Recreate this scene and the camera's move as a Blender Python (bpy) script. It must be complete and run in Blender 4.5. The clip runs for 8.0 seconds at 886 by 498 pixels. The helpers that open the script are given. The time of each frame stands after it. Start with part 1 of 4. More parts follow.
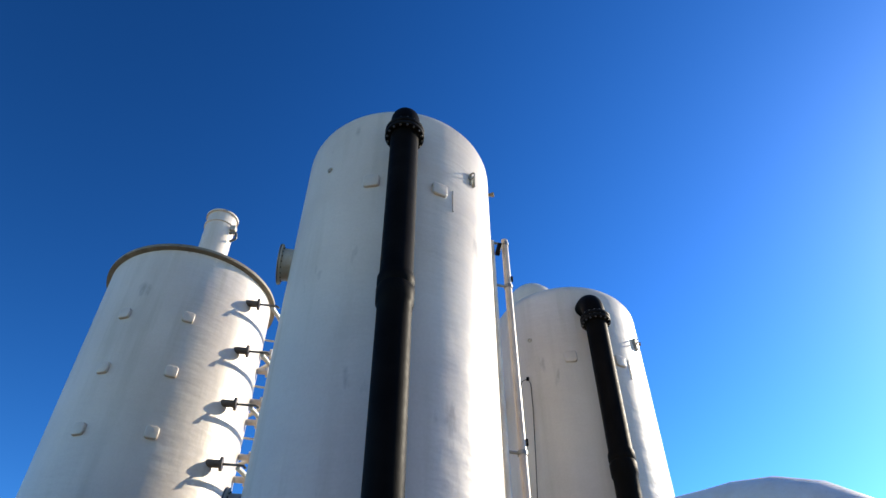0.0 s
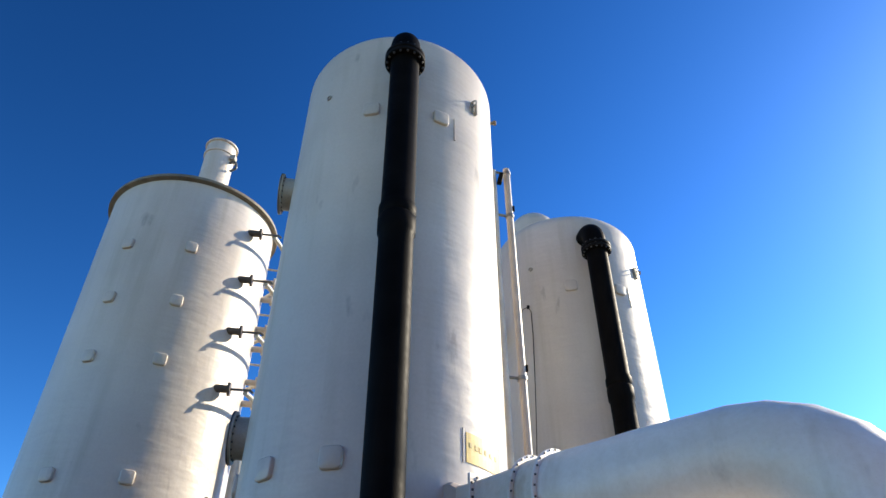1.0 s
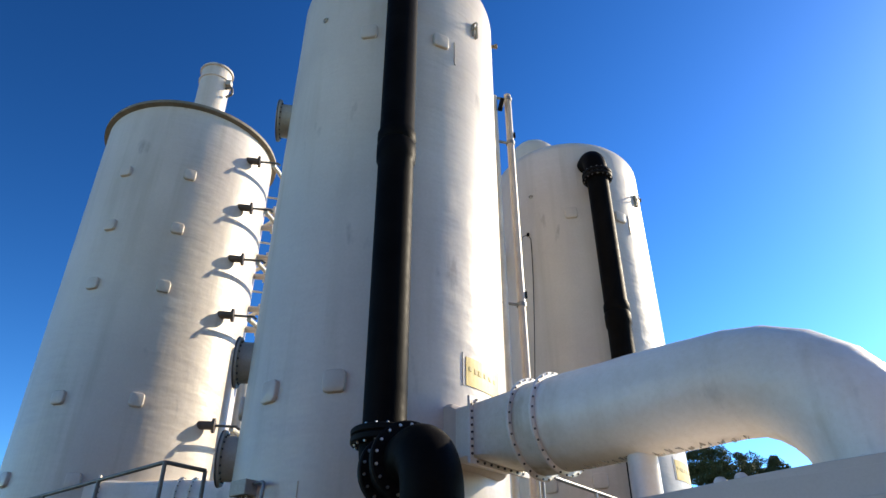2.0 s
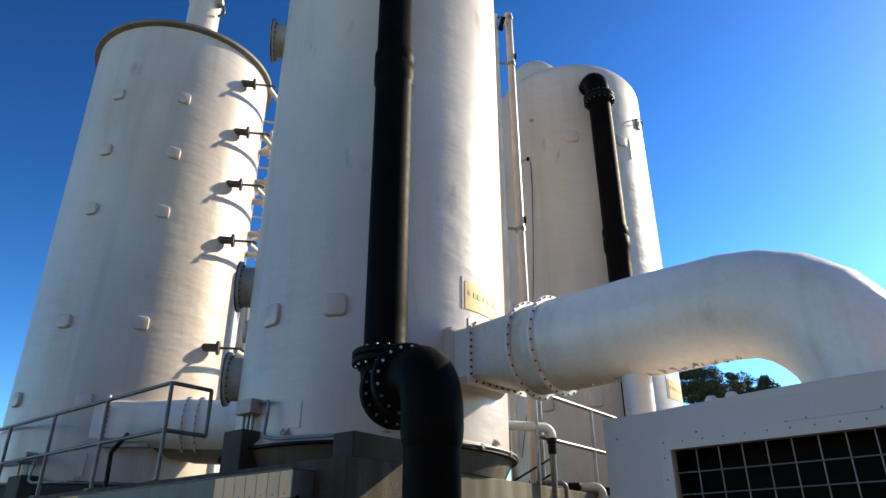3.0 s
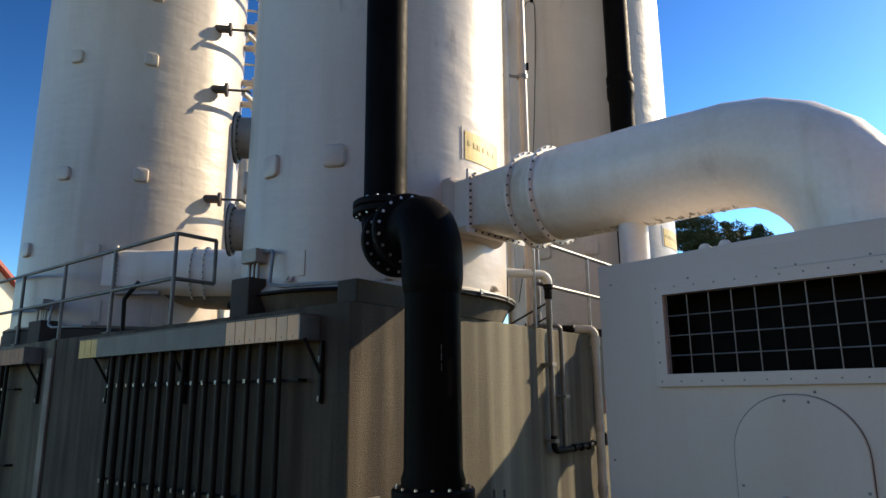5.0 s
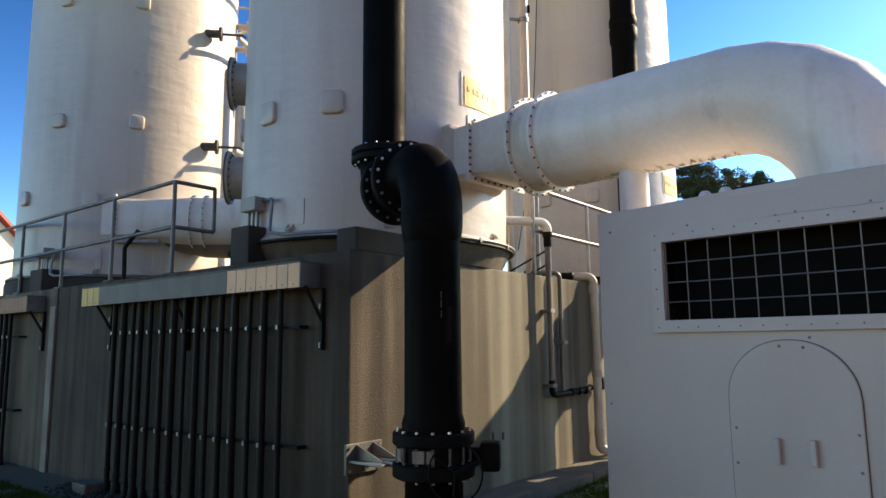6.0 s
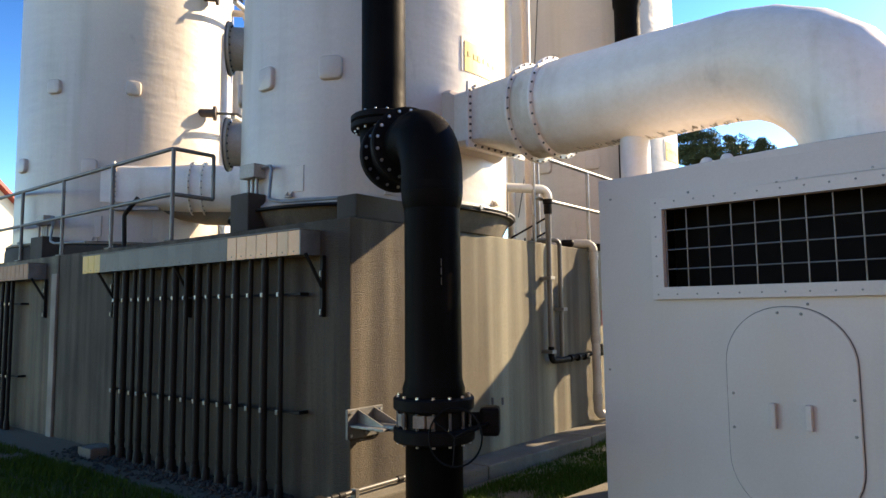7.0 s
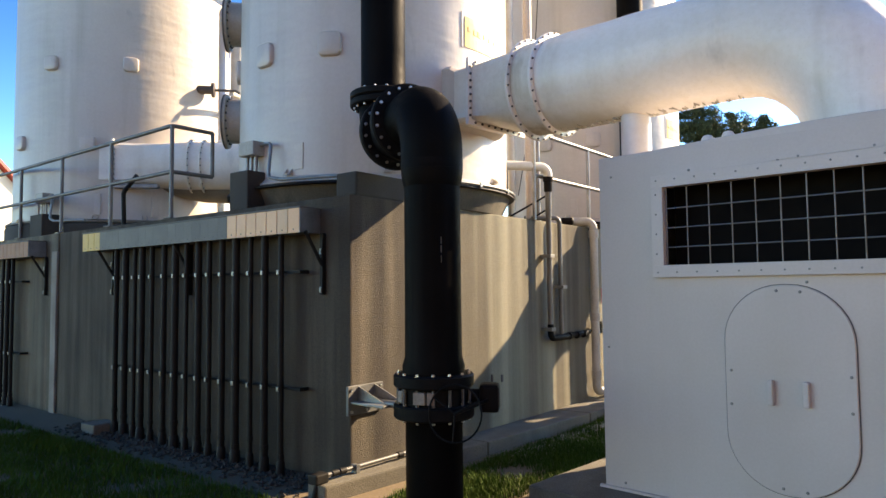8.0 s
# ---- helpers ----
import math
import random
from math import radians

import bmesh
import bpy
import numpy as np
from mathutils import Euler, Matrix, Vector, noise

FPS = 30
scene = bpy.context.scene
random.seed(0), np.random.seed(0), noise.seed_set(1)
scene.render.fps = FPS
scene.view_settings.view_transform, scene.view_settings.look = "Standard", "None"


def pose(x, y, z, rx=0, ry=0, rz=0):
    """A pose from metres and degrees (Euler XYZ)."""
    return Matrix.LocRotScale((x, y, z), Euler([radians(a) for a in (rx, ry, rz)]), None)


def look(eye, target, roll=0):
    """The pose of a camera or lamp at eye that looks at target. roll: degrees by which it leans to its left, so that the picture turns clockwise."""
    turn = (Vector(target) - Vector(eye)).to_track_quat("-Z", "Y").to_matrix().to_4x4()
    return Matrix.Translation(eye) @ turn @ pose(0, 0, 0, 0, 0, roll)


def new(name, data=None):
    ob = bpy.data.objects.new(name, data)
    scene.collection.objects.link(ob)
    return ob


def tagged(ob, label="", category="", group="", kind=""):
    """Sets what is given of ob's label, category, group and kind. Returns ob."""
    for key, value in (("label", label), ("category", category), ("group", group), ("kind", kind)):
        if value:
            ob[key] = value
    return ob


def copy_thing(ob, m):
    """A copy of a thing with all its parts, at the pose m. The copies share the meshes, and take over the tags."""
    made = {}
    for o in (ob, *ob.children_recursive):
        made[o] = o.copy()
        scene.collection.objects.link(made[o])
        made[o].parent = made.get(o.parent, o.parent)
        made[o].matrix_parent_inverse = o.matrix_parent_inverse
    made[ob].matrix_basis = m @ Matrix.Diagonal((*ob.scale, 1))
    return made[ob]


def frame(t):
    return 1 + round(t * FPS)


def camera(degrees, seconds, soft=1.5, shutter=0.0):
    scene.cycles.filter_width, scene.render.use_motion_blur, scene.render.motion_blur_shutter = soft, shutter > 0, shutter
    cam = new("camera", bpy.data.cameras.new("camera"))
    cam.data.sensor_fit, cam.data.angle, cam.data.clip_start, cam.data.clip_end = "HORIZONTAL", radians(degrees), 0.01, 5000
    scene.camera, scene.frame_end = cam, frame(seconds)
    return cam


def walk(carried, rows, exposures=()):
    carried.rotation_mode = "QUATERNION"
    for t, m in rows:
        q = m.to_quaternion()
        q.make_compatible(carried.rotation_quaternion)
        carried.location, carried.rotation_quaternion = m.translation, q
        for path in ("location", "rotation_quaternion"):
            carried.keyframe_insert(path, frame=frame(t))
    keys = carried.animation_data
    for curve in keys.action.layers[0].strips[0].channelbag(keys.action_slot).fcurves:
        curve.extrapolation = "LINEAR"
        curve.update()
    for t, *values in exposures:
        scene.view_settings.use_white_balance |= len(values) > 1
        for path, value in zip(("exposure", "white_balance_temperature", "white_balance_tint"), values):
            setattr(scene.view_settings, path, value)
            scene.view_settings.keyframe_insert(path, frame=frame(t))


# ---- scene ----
cam = camera(66.16, 8.0)
PATH = [
    (0.0, pose(0, 0, 1.6, 133.16, 0.07, -0.22)),
    (0.5, pose(0, 0, 1.6, 130.12, -0.00, -0.23)),
    (1.0, pose(0, 0, 1.6, 127.24, 0.05, -0.07)),
    (1.5, pose(0, 0, 1.6, 124.19, 0.09, -0.03)),
    (2.8, pose(0, 0, 1.6, 116.16, 0.18, 0.00)),
    (3.0, pose(0, 0, 1.6, 114.83, 0.23, -0.02)),
    (3.5, pose(0, 0, 1.6, 111.44, 0.29, -0.01)),
    (4.0, pose(0, 0, 1.6, 108.02, 0.34, 0.01)),
    (4.5, pose(0, 0, 1.6, 105.02, 0.43, 0.02)),
    (5.8, pose(0, 0, 1.6, 98.66, 0.43, 0.01)),
    (6.0, pose(0, 0, 1.6, 97.92, 0.57, -0.00)),
    (6.5, pose(0, 0, 1.6, 96.33, 0.56, 0.00)),
    (7.0, pose(0, 0, 1.6, 95.16, 0.60, 0.01)),
    (7.5, pose(0, 0, 1.6, 94.14, 0.66, 0.01)),
    (8.0, pose(0, 0, 1.6, 93.30, 0.58, 0.00)),
]
EXPOSURES = [(0.0, 0.80, 7200, 8), (1.5, 0.78, 7500, 8), (3.5, 0.60, 8000, 8), (4.5, 0.44, 8300, 9), (6.5, 1.22, 9300, 14), (8.0, 1.60, 9600, 15)]
walk(cam, PATH, EXPOSURES)

# ---- world and sun ----
SUN_AZ, SUN_EL = radians(61), radians(29.6)
world = bpy.data.worlds.new("sky")
scene.world = world
world.use_nodes = True
wn = world.node_tree.nodes
sky = wn.new("ShaderNodeTexSky")
sky.sky_type = "NISHITA"
sky.sun_disc = False
sky.sun_elevation, sky.sun_rotation = SUN_EL, SUN_AZ
sky.altitude, sky.air_density, sky.dust_density, sky.ozone_density = 300, 1.0, 0.25, 3.4
rich = wn.new("ShaderNodeGamma")
rich.inputs["Gamma"].default_value = 2.0
world.node_tree.links.new(sky.outputs[0], rich.inputs["Color"])
tone = wn.new("ShaderNodeHueSaturation")
tone.inputs["Hue"].default_value, tone.inputs["Saturation"].default_value = 0.4962, 1.06
world.node_tree.links.new(rich.outputs[0], tone.inputs["Color"])
world.node_tree.links.new(tone.outputs[0], wn["Background"].inputs[0])
wn["Background"].inputs[1].default_value = 0.035
sun_data = bpy.data.lights.new("sun", "SUN")
sun_data.energy, sun_data.angle, sun_data.color = 5.0, radians(0.53), (1.0, 0.92, 0.79)
sun = new("sun", sun_data)
sun_dir = Vector((math.sin(SUN_AZ) * math.cos(SUN_EL), math.cos(SUN_AZ) * math.cos(SUN_EL), math.sin(SUN_EL)))
sun.matrix_world = look(sun_dir * 60, (0, 0, 0))


# ---- materials ----
def material(name, dark, light, rough, coarse=1.5, fine=40.0, bump=0.2, metal=0.0, streak=0.0, streak_colour=(0.2, 0.18, 0.14),
             ripple=0.0, spread=0.12, speck=0.0, gloss=0.5, runs=0.0, grit=0.0, streak_from=0.5, smudge=0.0, wash=0.0, wash_from=None):
    """Two scales of variation, vertical streaks, ripples and fine relief, all in metres."""
    m = bpy.data.materials.new(name)
    m.use_nodes = True
    nt = m.node_tree
    nodes, links = nt.nodes, nt.links
    bsdf = nodes["Principled BSDF"]
    coord = nodes.new("ShaderNodeTexCoord")
    info = nodes.new("ShaderNodeObjectInfo")
    shift = nodes.new("ShaderNodeVectorMath")
    shift.operation = "MULTIPLY_ADD"
    links.new(info.outputs["Random"], shift.inputs[0])
    shift.inputs[1].default_value = (37, 23, 11)
    links.new(coord.outputs["Object"], shift.inputs[2])

    def tex(scale, squash=(1, 1, 1), detail=4.0, turn=(0, 0, 0)):
        mp = nodes.new("ShaderNodeMapping")
        mp.inputs["Scale"].default_value = squash
        mp.inputs["Rotation"].default_value = turn
        links.new(shift.outputs[0], mp.inputs["Vector"])
        n = nodes.new("ShaderNodeTexNoise")
        n.inputs["Scale"].default_value, n.inputs["Detail"].default_value = scale, detail
        links.new(mp.outputs[0], n.inputs["Vector"])
        return n.outputs["Fac"]

    def ramp(fac, lo, hi, a, b):
        r = nodes.new("ShaderNodeValToRGB")
        r.color_ramp.elements[0].position, r.color_ramp.elements[1].position = lo, hi
        r.color_ramp.elements[0].color, r.color_ramp.elements[1].color = (*a, 1), (*b, 1)
        links.new(fac, r.inputs[0])
        return r.outputs[0]

    def mix(fac, a, b, kind="MIX"):
        x = nodes.new("ShaderNodeMix")
        x.data_type, x.blend_type = "RGBA", kind
        if isinstance(fac, float):
            x.inputs[0].default_value = fac
        else:
            links.new(fac, x.inputs[0])
        links.new(a, x.inputs[6])
        if isinstance(b, tuple):
            x.inputs[7].default_value = (*b, 1)
        else:
            links.new(b, x.inputs[7])
        return x.outputs[2]

    big, small = tex(coarse), tex(fine, detail=3.0)
    colour = ramp(big, 0.5 - spread * 1.6, 0.5 + spread * 1.6, dark, light)
    colour = mix(0.25, colour, ramp(small, 0.35, 0.65, dark, light))
    if streak:
        st = tex(5.0, (1, 1, 0.06), 5.0)
        patch = tex(0.9, (1, 1, 0.5), 3.0)
        mask = nodes.new("ShaderNodeMath")
        mask.operation = "MULTIPLY"
        links.new(ramp(st, streak_from, streak_from + 0.2, (0, 0, 0), (streak,) * 3), mask.inputs[0])
        links.new(ramp(patch, 0.42, 0.62, (0.3, 0.3, 0.3), (1, 1, 1)), mask.inputs[1])
        colour = mix(mask.outputs[0], colour, streak_colour)
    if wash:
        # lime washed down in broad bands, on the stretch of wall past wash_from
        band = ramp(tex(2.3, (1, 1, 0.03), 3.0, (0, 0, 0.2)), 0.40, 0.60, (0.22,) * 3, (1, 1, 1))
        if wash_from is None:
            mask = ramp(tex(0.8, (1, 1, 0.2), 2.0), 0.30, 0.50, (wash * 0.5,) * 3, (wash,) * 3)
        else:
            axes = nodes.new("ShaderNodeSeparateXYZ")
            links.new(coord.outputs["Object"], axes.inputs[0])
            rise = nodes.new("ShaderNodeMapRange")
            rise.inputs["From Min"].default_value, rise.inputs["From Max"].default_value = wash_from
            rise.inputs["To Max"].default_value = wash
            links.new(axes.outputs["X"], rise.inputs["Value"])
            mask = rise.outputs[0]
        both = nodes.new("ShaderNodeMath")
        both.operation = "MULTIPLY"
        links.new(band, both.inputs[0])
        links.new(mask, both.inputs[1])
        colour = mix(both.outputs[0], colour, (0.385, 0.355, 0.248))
    if runs:
        dk = tex(3.3, (1, 1, 0.05), 6.0, (0, 0, 0.7))
        fade = tex(0.7, (1, 1, 0.8), 4.0, (0.3, 0, 0))
        mask = nodes.new("ShaderNodeMath")
        mask.operation = "MULTIPLY"
        links.new(ramp(dk, 0.46, 0.66, (0, 0, 0), (runs,) * 3), mask.inputs[0])
        links.new(ramp(fade, 0.40, 0.60, (0.1, 0.1, 0.1), (1, 1, 1)), mask.inputs[1])
        colour = mix(mask.outputs[0], colour, tuple(c * 0.35 for c in dark))
    if grit:
        cells = nodes.new("ShaderNodeTexVoronoi")
        cells.inputs["Scale"].default_value = 115
        links.new(shift.outputs[0], cells.inputs["Vector"])
        colour = mix(ramp(cells.outputs["Distance"], 0.15, 0.75, (0, 0, 0), (grit,) * 3), colour, tuple(c * 0.4 for c in dark))
    if smudge:
        colour = mix(ramp(tex(2.6, (1, 1, 0.35), 6.0, (0.2, 0.1, 0)), 0.66, 0.74, (0, 0, 0), (smudge,) * 3), colour, tuple(c * 0.3 for c in dark))
    if speck:
        colour = mix(ramp(tex(fine * 2.5, detail=2.0), 0.62, 0.7, (0, 0, 0), (speck,) * 3), colour, streak_colour)
    links.new(colour, bsdf.inputs["Base Color"])
    r = nodes.new("ShaderNodeMapRange")
    r.inputs["To Min"].default_value, r.inputs["To Max"].default_value = max(0.05, rough - 0.12), min(1.0, rough + 0.12)
    links.new(tex(coarse * 4), r.inputs["Value"])
    links.new(r.outputs[0], bsdf.inputs["Roughness"])
    bsdf.inputs["Metallic"].default_value = metal
    bsdf.inputs["Specular IOR Level"].default_value = gloss
    b1 = nodes.new("ShaderNodeBump")
    b1.inputs["Strength"].default_value, b1.inputs["Distance"].default_value = bump, 0.004
    links.new(cells.outputs["Distance"] if grit else small, b1.inputs["Height"])
    last = b1
    if ripple:
        for squash, turn, dist in (((1, 1, 3.0), (0.5, 0.3, 0), 0.035), ((6, 6, 2.0), (0.4, 0.5, 0.0), 0.007)):
            b2 = nodes.new("ShaderNodeBump")
            b2.inputs["Strength"].default_value, b2.inputs["Distance"].default_value = ripple, dist
            links.new(tex(1.6, squash, 2.0, turn), b2.inputs["Height"])
            links.new(last.outputs[0], b2.inputs["Normal"])
            last = b2
    links.new(last.outputs[0], bsdf.inputs["Normal"])
    return m


FRP = material("white_gelcoat", (0.475, 0.41, 0.352), (0.575, 0.507, 0.445), 0.42, 0.8, 30, 0.12, streak=0.45, streak_colour=(0.36, 0.31, 0.23), ripple=0.4, runs=0.10, smudge=0.5)
FRP_DUCT = material("white_duct_gelcoat", (0.67, 0.61, 0.53), (0.80, 0.755, 0.70), 0.45, 1.2, 24, 0.15, streak=0.45, streak_colour=(0.38, 0.30, 0.19), ripple=0.45, speck=0.12, smudge=0.4)
FRP_STAINED = material("stained_duct_gelcoat", (0.60, 0.53, 0.43), (0.78, 0.73, 0.66), 0.5, 2.0, 24, 0.2, streak=0.75, streak_colour=(0.34, 0.25, 0.13), ripple=0.45, speck=0.2, smudge=0.8)
PANEL = material("white_painted_panel", (0.485, 0.43, 0.388), (0.57, 0.513, 0.473), 0.5, 1.1, 60, 0.12, streak=0.2, streak_colour=(0.42, 0.36, 0.28), ripple=0.12, runs=0.06)
GREY_FRP = material("grey_weathered_gelcoat", (0.26, 0.24, 0.20), (0.42, 0.395, 0.345), 0.55, 3, 40, 0.2)
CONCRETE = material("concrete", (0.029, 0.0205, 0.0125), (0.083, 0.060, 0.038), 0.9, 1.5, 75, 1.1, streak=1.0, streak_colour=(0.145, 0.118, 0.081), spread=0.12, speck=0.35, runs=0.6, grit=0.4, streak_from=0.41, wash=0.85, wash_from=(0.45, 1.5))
# redder copy of CONCRETE, offsetting the blue shade on one block; streaked too
CONCRETE_SHADED_STREAKED = material("streaked_shaded_concrete", (0.033, 0.0195, 0.0118), (0.094, 0.058, 0.036), 0.9, 1.5, 75, 1.0, streak=1.0, streak_colour=(0.20, 0.125, 0.078), spread=0.12, speck=0.35, runs=0.6, grit=0.35, streak_from=0.41, wash=0.7)
# plain darker concrete for the piers, the pedestal and the far plinth
CONCRETE_DARK = material("dark_concrete", (0.022, 0.018, 0.014), (0.056, 0.046, 0.034), 0.85, 2.0, 60, 0.5, streak=0.4, streak_colour=(0.07, 0.065, 0.055))
LIME = material("lime_stained_concrete", (0.17, 0.145, 0.115), (0.33, 0.29, 0.235), 0.9, 3.0, 60, 0.5, streak=0.5, streak_colour=(0.10, 0.08, 0.06))
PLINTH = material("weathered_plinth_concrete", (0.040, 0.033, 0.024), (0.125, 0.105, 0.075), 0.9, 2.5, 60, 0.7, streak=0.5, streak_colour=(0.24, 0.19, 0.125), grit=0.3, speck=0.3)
KERB = material("kerb_concrete", (0.10, 0.088, 0.066), (0.21, 0.188, 0.146), 0.9, 3.0, 80, 0.6, speck=0.4, runs=0.4, grit=0.5)
BLACK = material("black_polyethylene", (0.0025, 0.0023, 0.002), (0.006, 0.0053, 0.0048), 0.5, 3.0, 60, 0.3, streak=0.3, streak_colour=(0.022, 0.016, 0.013), ripple=0.2, gloss=0.025)
BLACK_METAL = material("black_coated_iron", (0.003, 0.003, 0.003), (0.011, 0.010, 0.0095), 0.55, 6.0, 80, 0.3, gloss=0.06)
STEEL = material("galvanised_steel", (0.17, 0.166, 0.155), (0.29, 0.286, 0.275), 0.45, 6.0, 60, 0.15, metal=0.7)
RAIL = material("weathered_grey_rail", (0.10, 0.098, 0.09), (0.19, 0.185, 0.17), 0.5, 5.0, 60, 0.2, metal=0.35)
BOLT = material("zinc_bolt", (0.35, 0.34, 0.32), (0.6, 0.59, 0.56), 0.35, 20, 120, 0.1, metal=0.9)
DARK_BOLT = material("dull_bolt", (0.05, 0.05, 0.05), (0.13, 0.128, 0.125), 0.5, 20, 120, 0.2, metal=0.6)
RUST = material("rusty_wafer", (0.14, 0.095, 0.065), (0.30, 0.24, 0.19), 0.7, 14, 90, 0.4)
PVC = material("grey_pvc", (0.06, 0.057, 0.052), (0.11, 0.104, 0.095), 0.45, 4, 50, 0.1, streak=0.3, streak_colour=(0.25, 0.22, 0.18))
PVC_WHITE = material("white_pvc", (0.42, 0.40, 0.35), (0.58, 0.56, 0.51), 0.45, 4, 50, 0.1, streak=0.5, streak_colour=(0.42, 0.36, 0.26))
# tan base holds the pale pipe's shaded side; the streaks are stains
PIPE_TAN = material("shaded_tan_pipe", (0.34, 0.285, 0.24), (0.48, 0.42, 0.37), 0.4, 3, 40, 0.15, streak=0.4, streak_colour=(0.32, 0.27, 0.22))
# dark brown: the shade on the spray nozzles is put into this colour
NOZZLE = material("shaded_nozzle", (0.045, 0.030, 0.024), (0.12, 0.09, 0.07), 0.6, 8, 60, 0.3)
CONDUIT = material("dark_conduit", (0.006, 0.0055, 0.005), (0.014, 0.012, 0.010), 0.6, 5, 60, 0.15, gloss=0.2)
TRAY = material("weathered_grey_trough", (0.075, 0.068, 0.058), (0.13, 0.12, 0.105), 0.6, 2.5, 60, 0.15)
# warm tone holds a patch of sunlight on the near trough's end covers
TAN_SUN_COVER = material("sunlit_tan_cover", (0.72, 0.37, 0.175), (0.82, 0.46, 0.255), 0.5, 3.5, 60, 0.15, streak=0.5, streak_colour=(0.42, 0.33, 0.22))
RUST_COVER = material("rusty_brown_cover", (0.26, 0.085, 0.035), (0.36, 0.13, 0.055), 0.6, 3.5, 60, 0.15, streak=0.4, streak_colour=(0.12, 0.07, 0.04))
# yellow for the far-end covers, with their sunlight put into the colour
YELLOW_SUN_COVER = material("sunlit_yellow_cover", (0.58, 0.33, 0.06), (0.74, 0.45, 0.12), 0.55, 3.5, 60, 0.15, streak=0.5, streak_colour=(0.36, 0.24, 0.12))
YELLOW = material("faded_yellow_sign", (0.46, 0.29, 0.03), (0.60, 0.43, 0.09), 0.5, 6, 60, 0.05, streak=0.4, streak_colour=(0.56, 0.46, 0.22))
INK = material("faded_ink", (0.32, 0.22, 0.05), (0.42, 0.31, 0.09), 0.6, 8, 60, 0.05)
# near-black: the housing's unlit inside put into a colour
VOID = material("dark_interior", (0.006, 0.006, 0.006), (0.010, 0.009, 0.008), 0.95, 8, 120, 0.3, gloss=0.03)
RIM = material("stained_rim", (0.12, 0.095, 0.065), (0.24, 0.20, 0.15), 0.7, 4, 40, 0.3)
GREEN = material("green_painted_iron", (0.03, 0.10, 0.07), (0.06, 0.16, 0.11), 0.5, 5, 60, 0.1)
RED = material("red_tag", (0.30, 0.03, 0.03), (0.42, 0.06, 0.05), 0.5, 8, 60, 0.05)
SOIL = material("ground_soil", (0.10, 0.068, 0.036), (0.17, 0.12, 0.07), 0.95, 0.6, 30, 0.9, speck=0.3)
GRASS = material("grass_blades", (0.017, 0.038, 0.003), (0.075, 0.13, 0.010), 0.75, 2.5, 60, 0.0, spread=0.2, gloss=0.12)
STONE = material("gravel_stone", (0.22, 0.19, 0.14), (0.45, 0.40, 0.31), 0.9, 12, 60, 0.4)
DEBRIS = material("dark_rubble", (0.026, 0.020, 0.014), (0.07, 0.056, 0.040), 0.95, 12, 60, 0.4)
NEEDLES = material("pine_needles", (0.028, 0.042, 0.014), (0.075, 0.095, 0.034), 0.7, 0.5, 6, 0.0, spread=0.2)
BARK = material("pine_bark", (0.06, 0.045, 0.035), (0.14, 0.11, 0.085), 0.95, 3, 20, 0.8)
STUCCO = material("cream_stucco", (0.66, 0.60, 0.46), (0.76, 0.70, 0.56), 0.9, 0.6, 20, 0.3)
BOUNCE_WALL = material("warm_bounce_tan", (0.34, 0.235, 0.135), (0.44, 0.315, 0.195), 0.9, 0.5, 20, 0.3)
ROOF = material("red_roof_metal", (0.30, 0.04, 0.025), (0.42, 0.075, 0.045), 0.45, 1.5, 20, 0.1)


# ---- mesh tools ----
def smooth(bm, angle=35):
    for f in bm.faces:
        f.smooth = True
    lim = radians(angle)
    for e in bm.edges:
        e.smooth = len(e.link_faces) == 2 and e.calc_face_angle(0) < lim
    return bm


def part(name, bm, mat, parent=None, label="", at=None):
    """Link a bmesh as one mesh object, under a thing or under a part."""
    me = bpy.data.meshes.new(name)
    bm.normal_update()
    bm.to_mesh(me)
    bm.free()
    me.materials.append(mat)
    ob = new(name, me)
    if parent is not None:
        ob.parent = parent
    if at is not None:
        ob.matrix_basis = at
    return tagged(ob, label)


def shared(name, like, parent, at):
    """One more piece on the mesh of another."""
    ob = new(name, like.data)
    ob.parent = parent
    ob.matrix_basis = at
    return ob


def thing(name, m, label, category, group="", kind=""):
    ob = new(name)
    ob.empty_display_size = 0.2
    ob.matrix_basis = m
    return tagged(ob, label, category, group, kind)


def box(lo, hi, bevel=0.0, bm=None):
    own = bm or bmesh.new()
    c = [(a + b) / 2 for a, b in zip(lo, hi)]
    d = [abs(b - a) for a, b in zip(lo, hi)]
    tmp = bmesh.new()
    bmesh.ops.create_cube(tmp, size=1, matrix=Matrix.Translation(c) @ Matrix.Diagonal((*d, 1)))
    if bevel:
        bmesh.ops.bevel(tmp, geom=tmp.edges[:], offset=bevel, segments=2, affect="EDGES", profile=0.6)
    join(own, tmp)
    return own


def join(bm, other, m=None):
    """Add other to bm, and free it."""
    if m is not None:
        bmesh.ops.transform(other, matrix=m, verts=other.verts)
    vm = {}
    for vv in other.verts:
        vm[vv] = bm.verts.new(vv.co)
    for f in other.faces:
        nf = bm.faces.new([vm[vv] for vv in f.verts])
        nf.smooth = f.smooth
    for e in other.edges:
        if not e.smooth:
            ne = bm.edges.get([vm[vv] for vv in e.verts])
            if ne:
                ne.smooth = False
    other.free()
    return bm


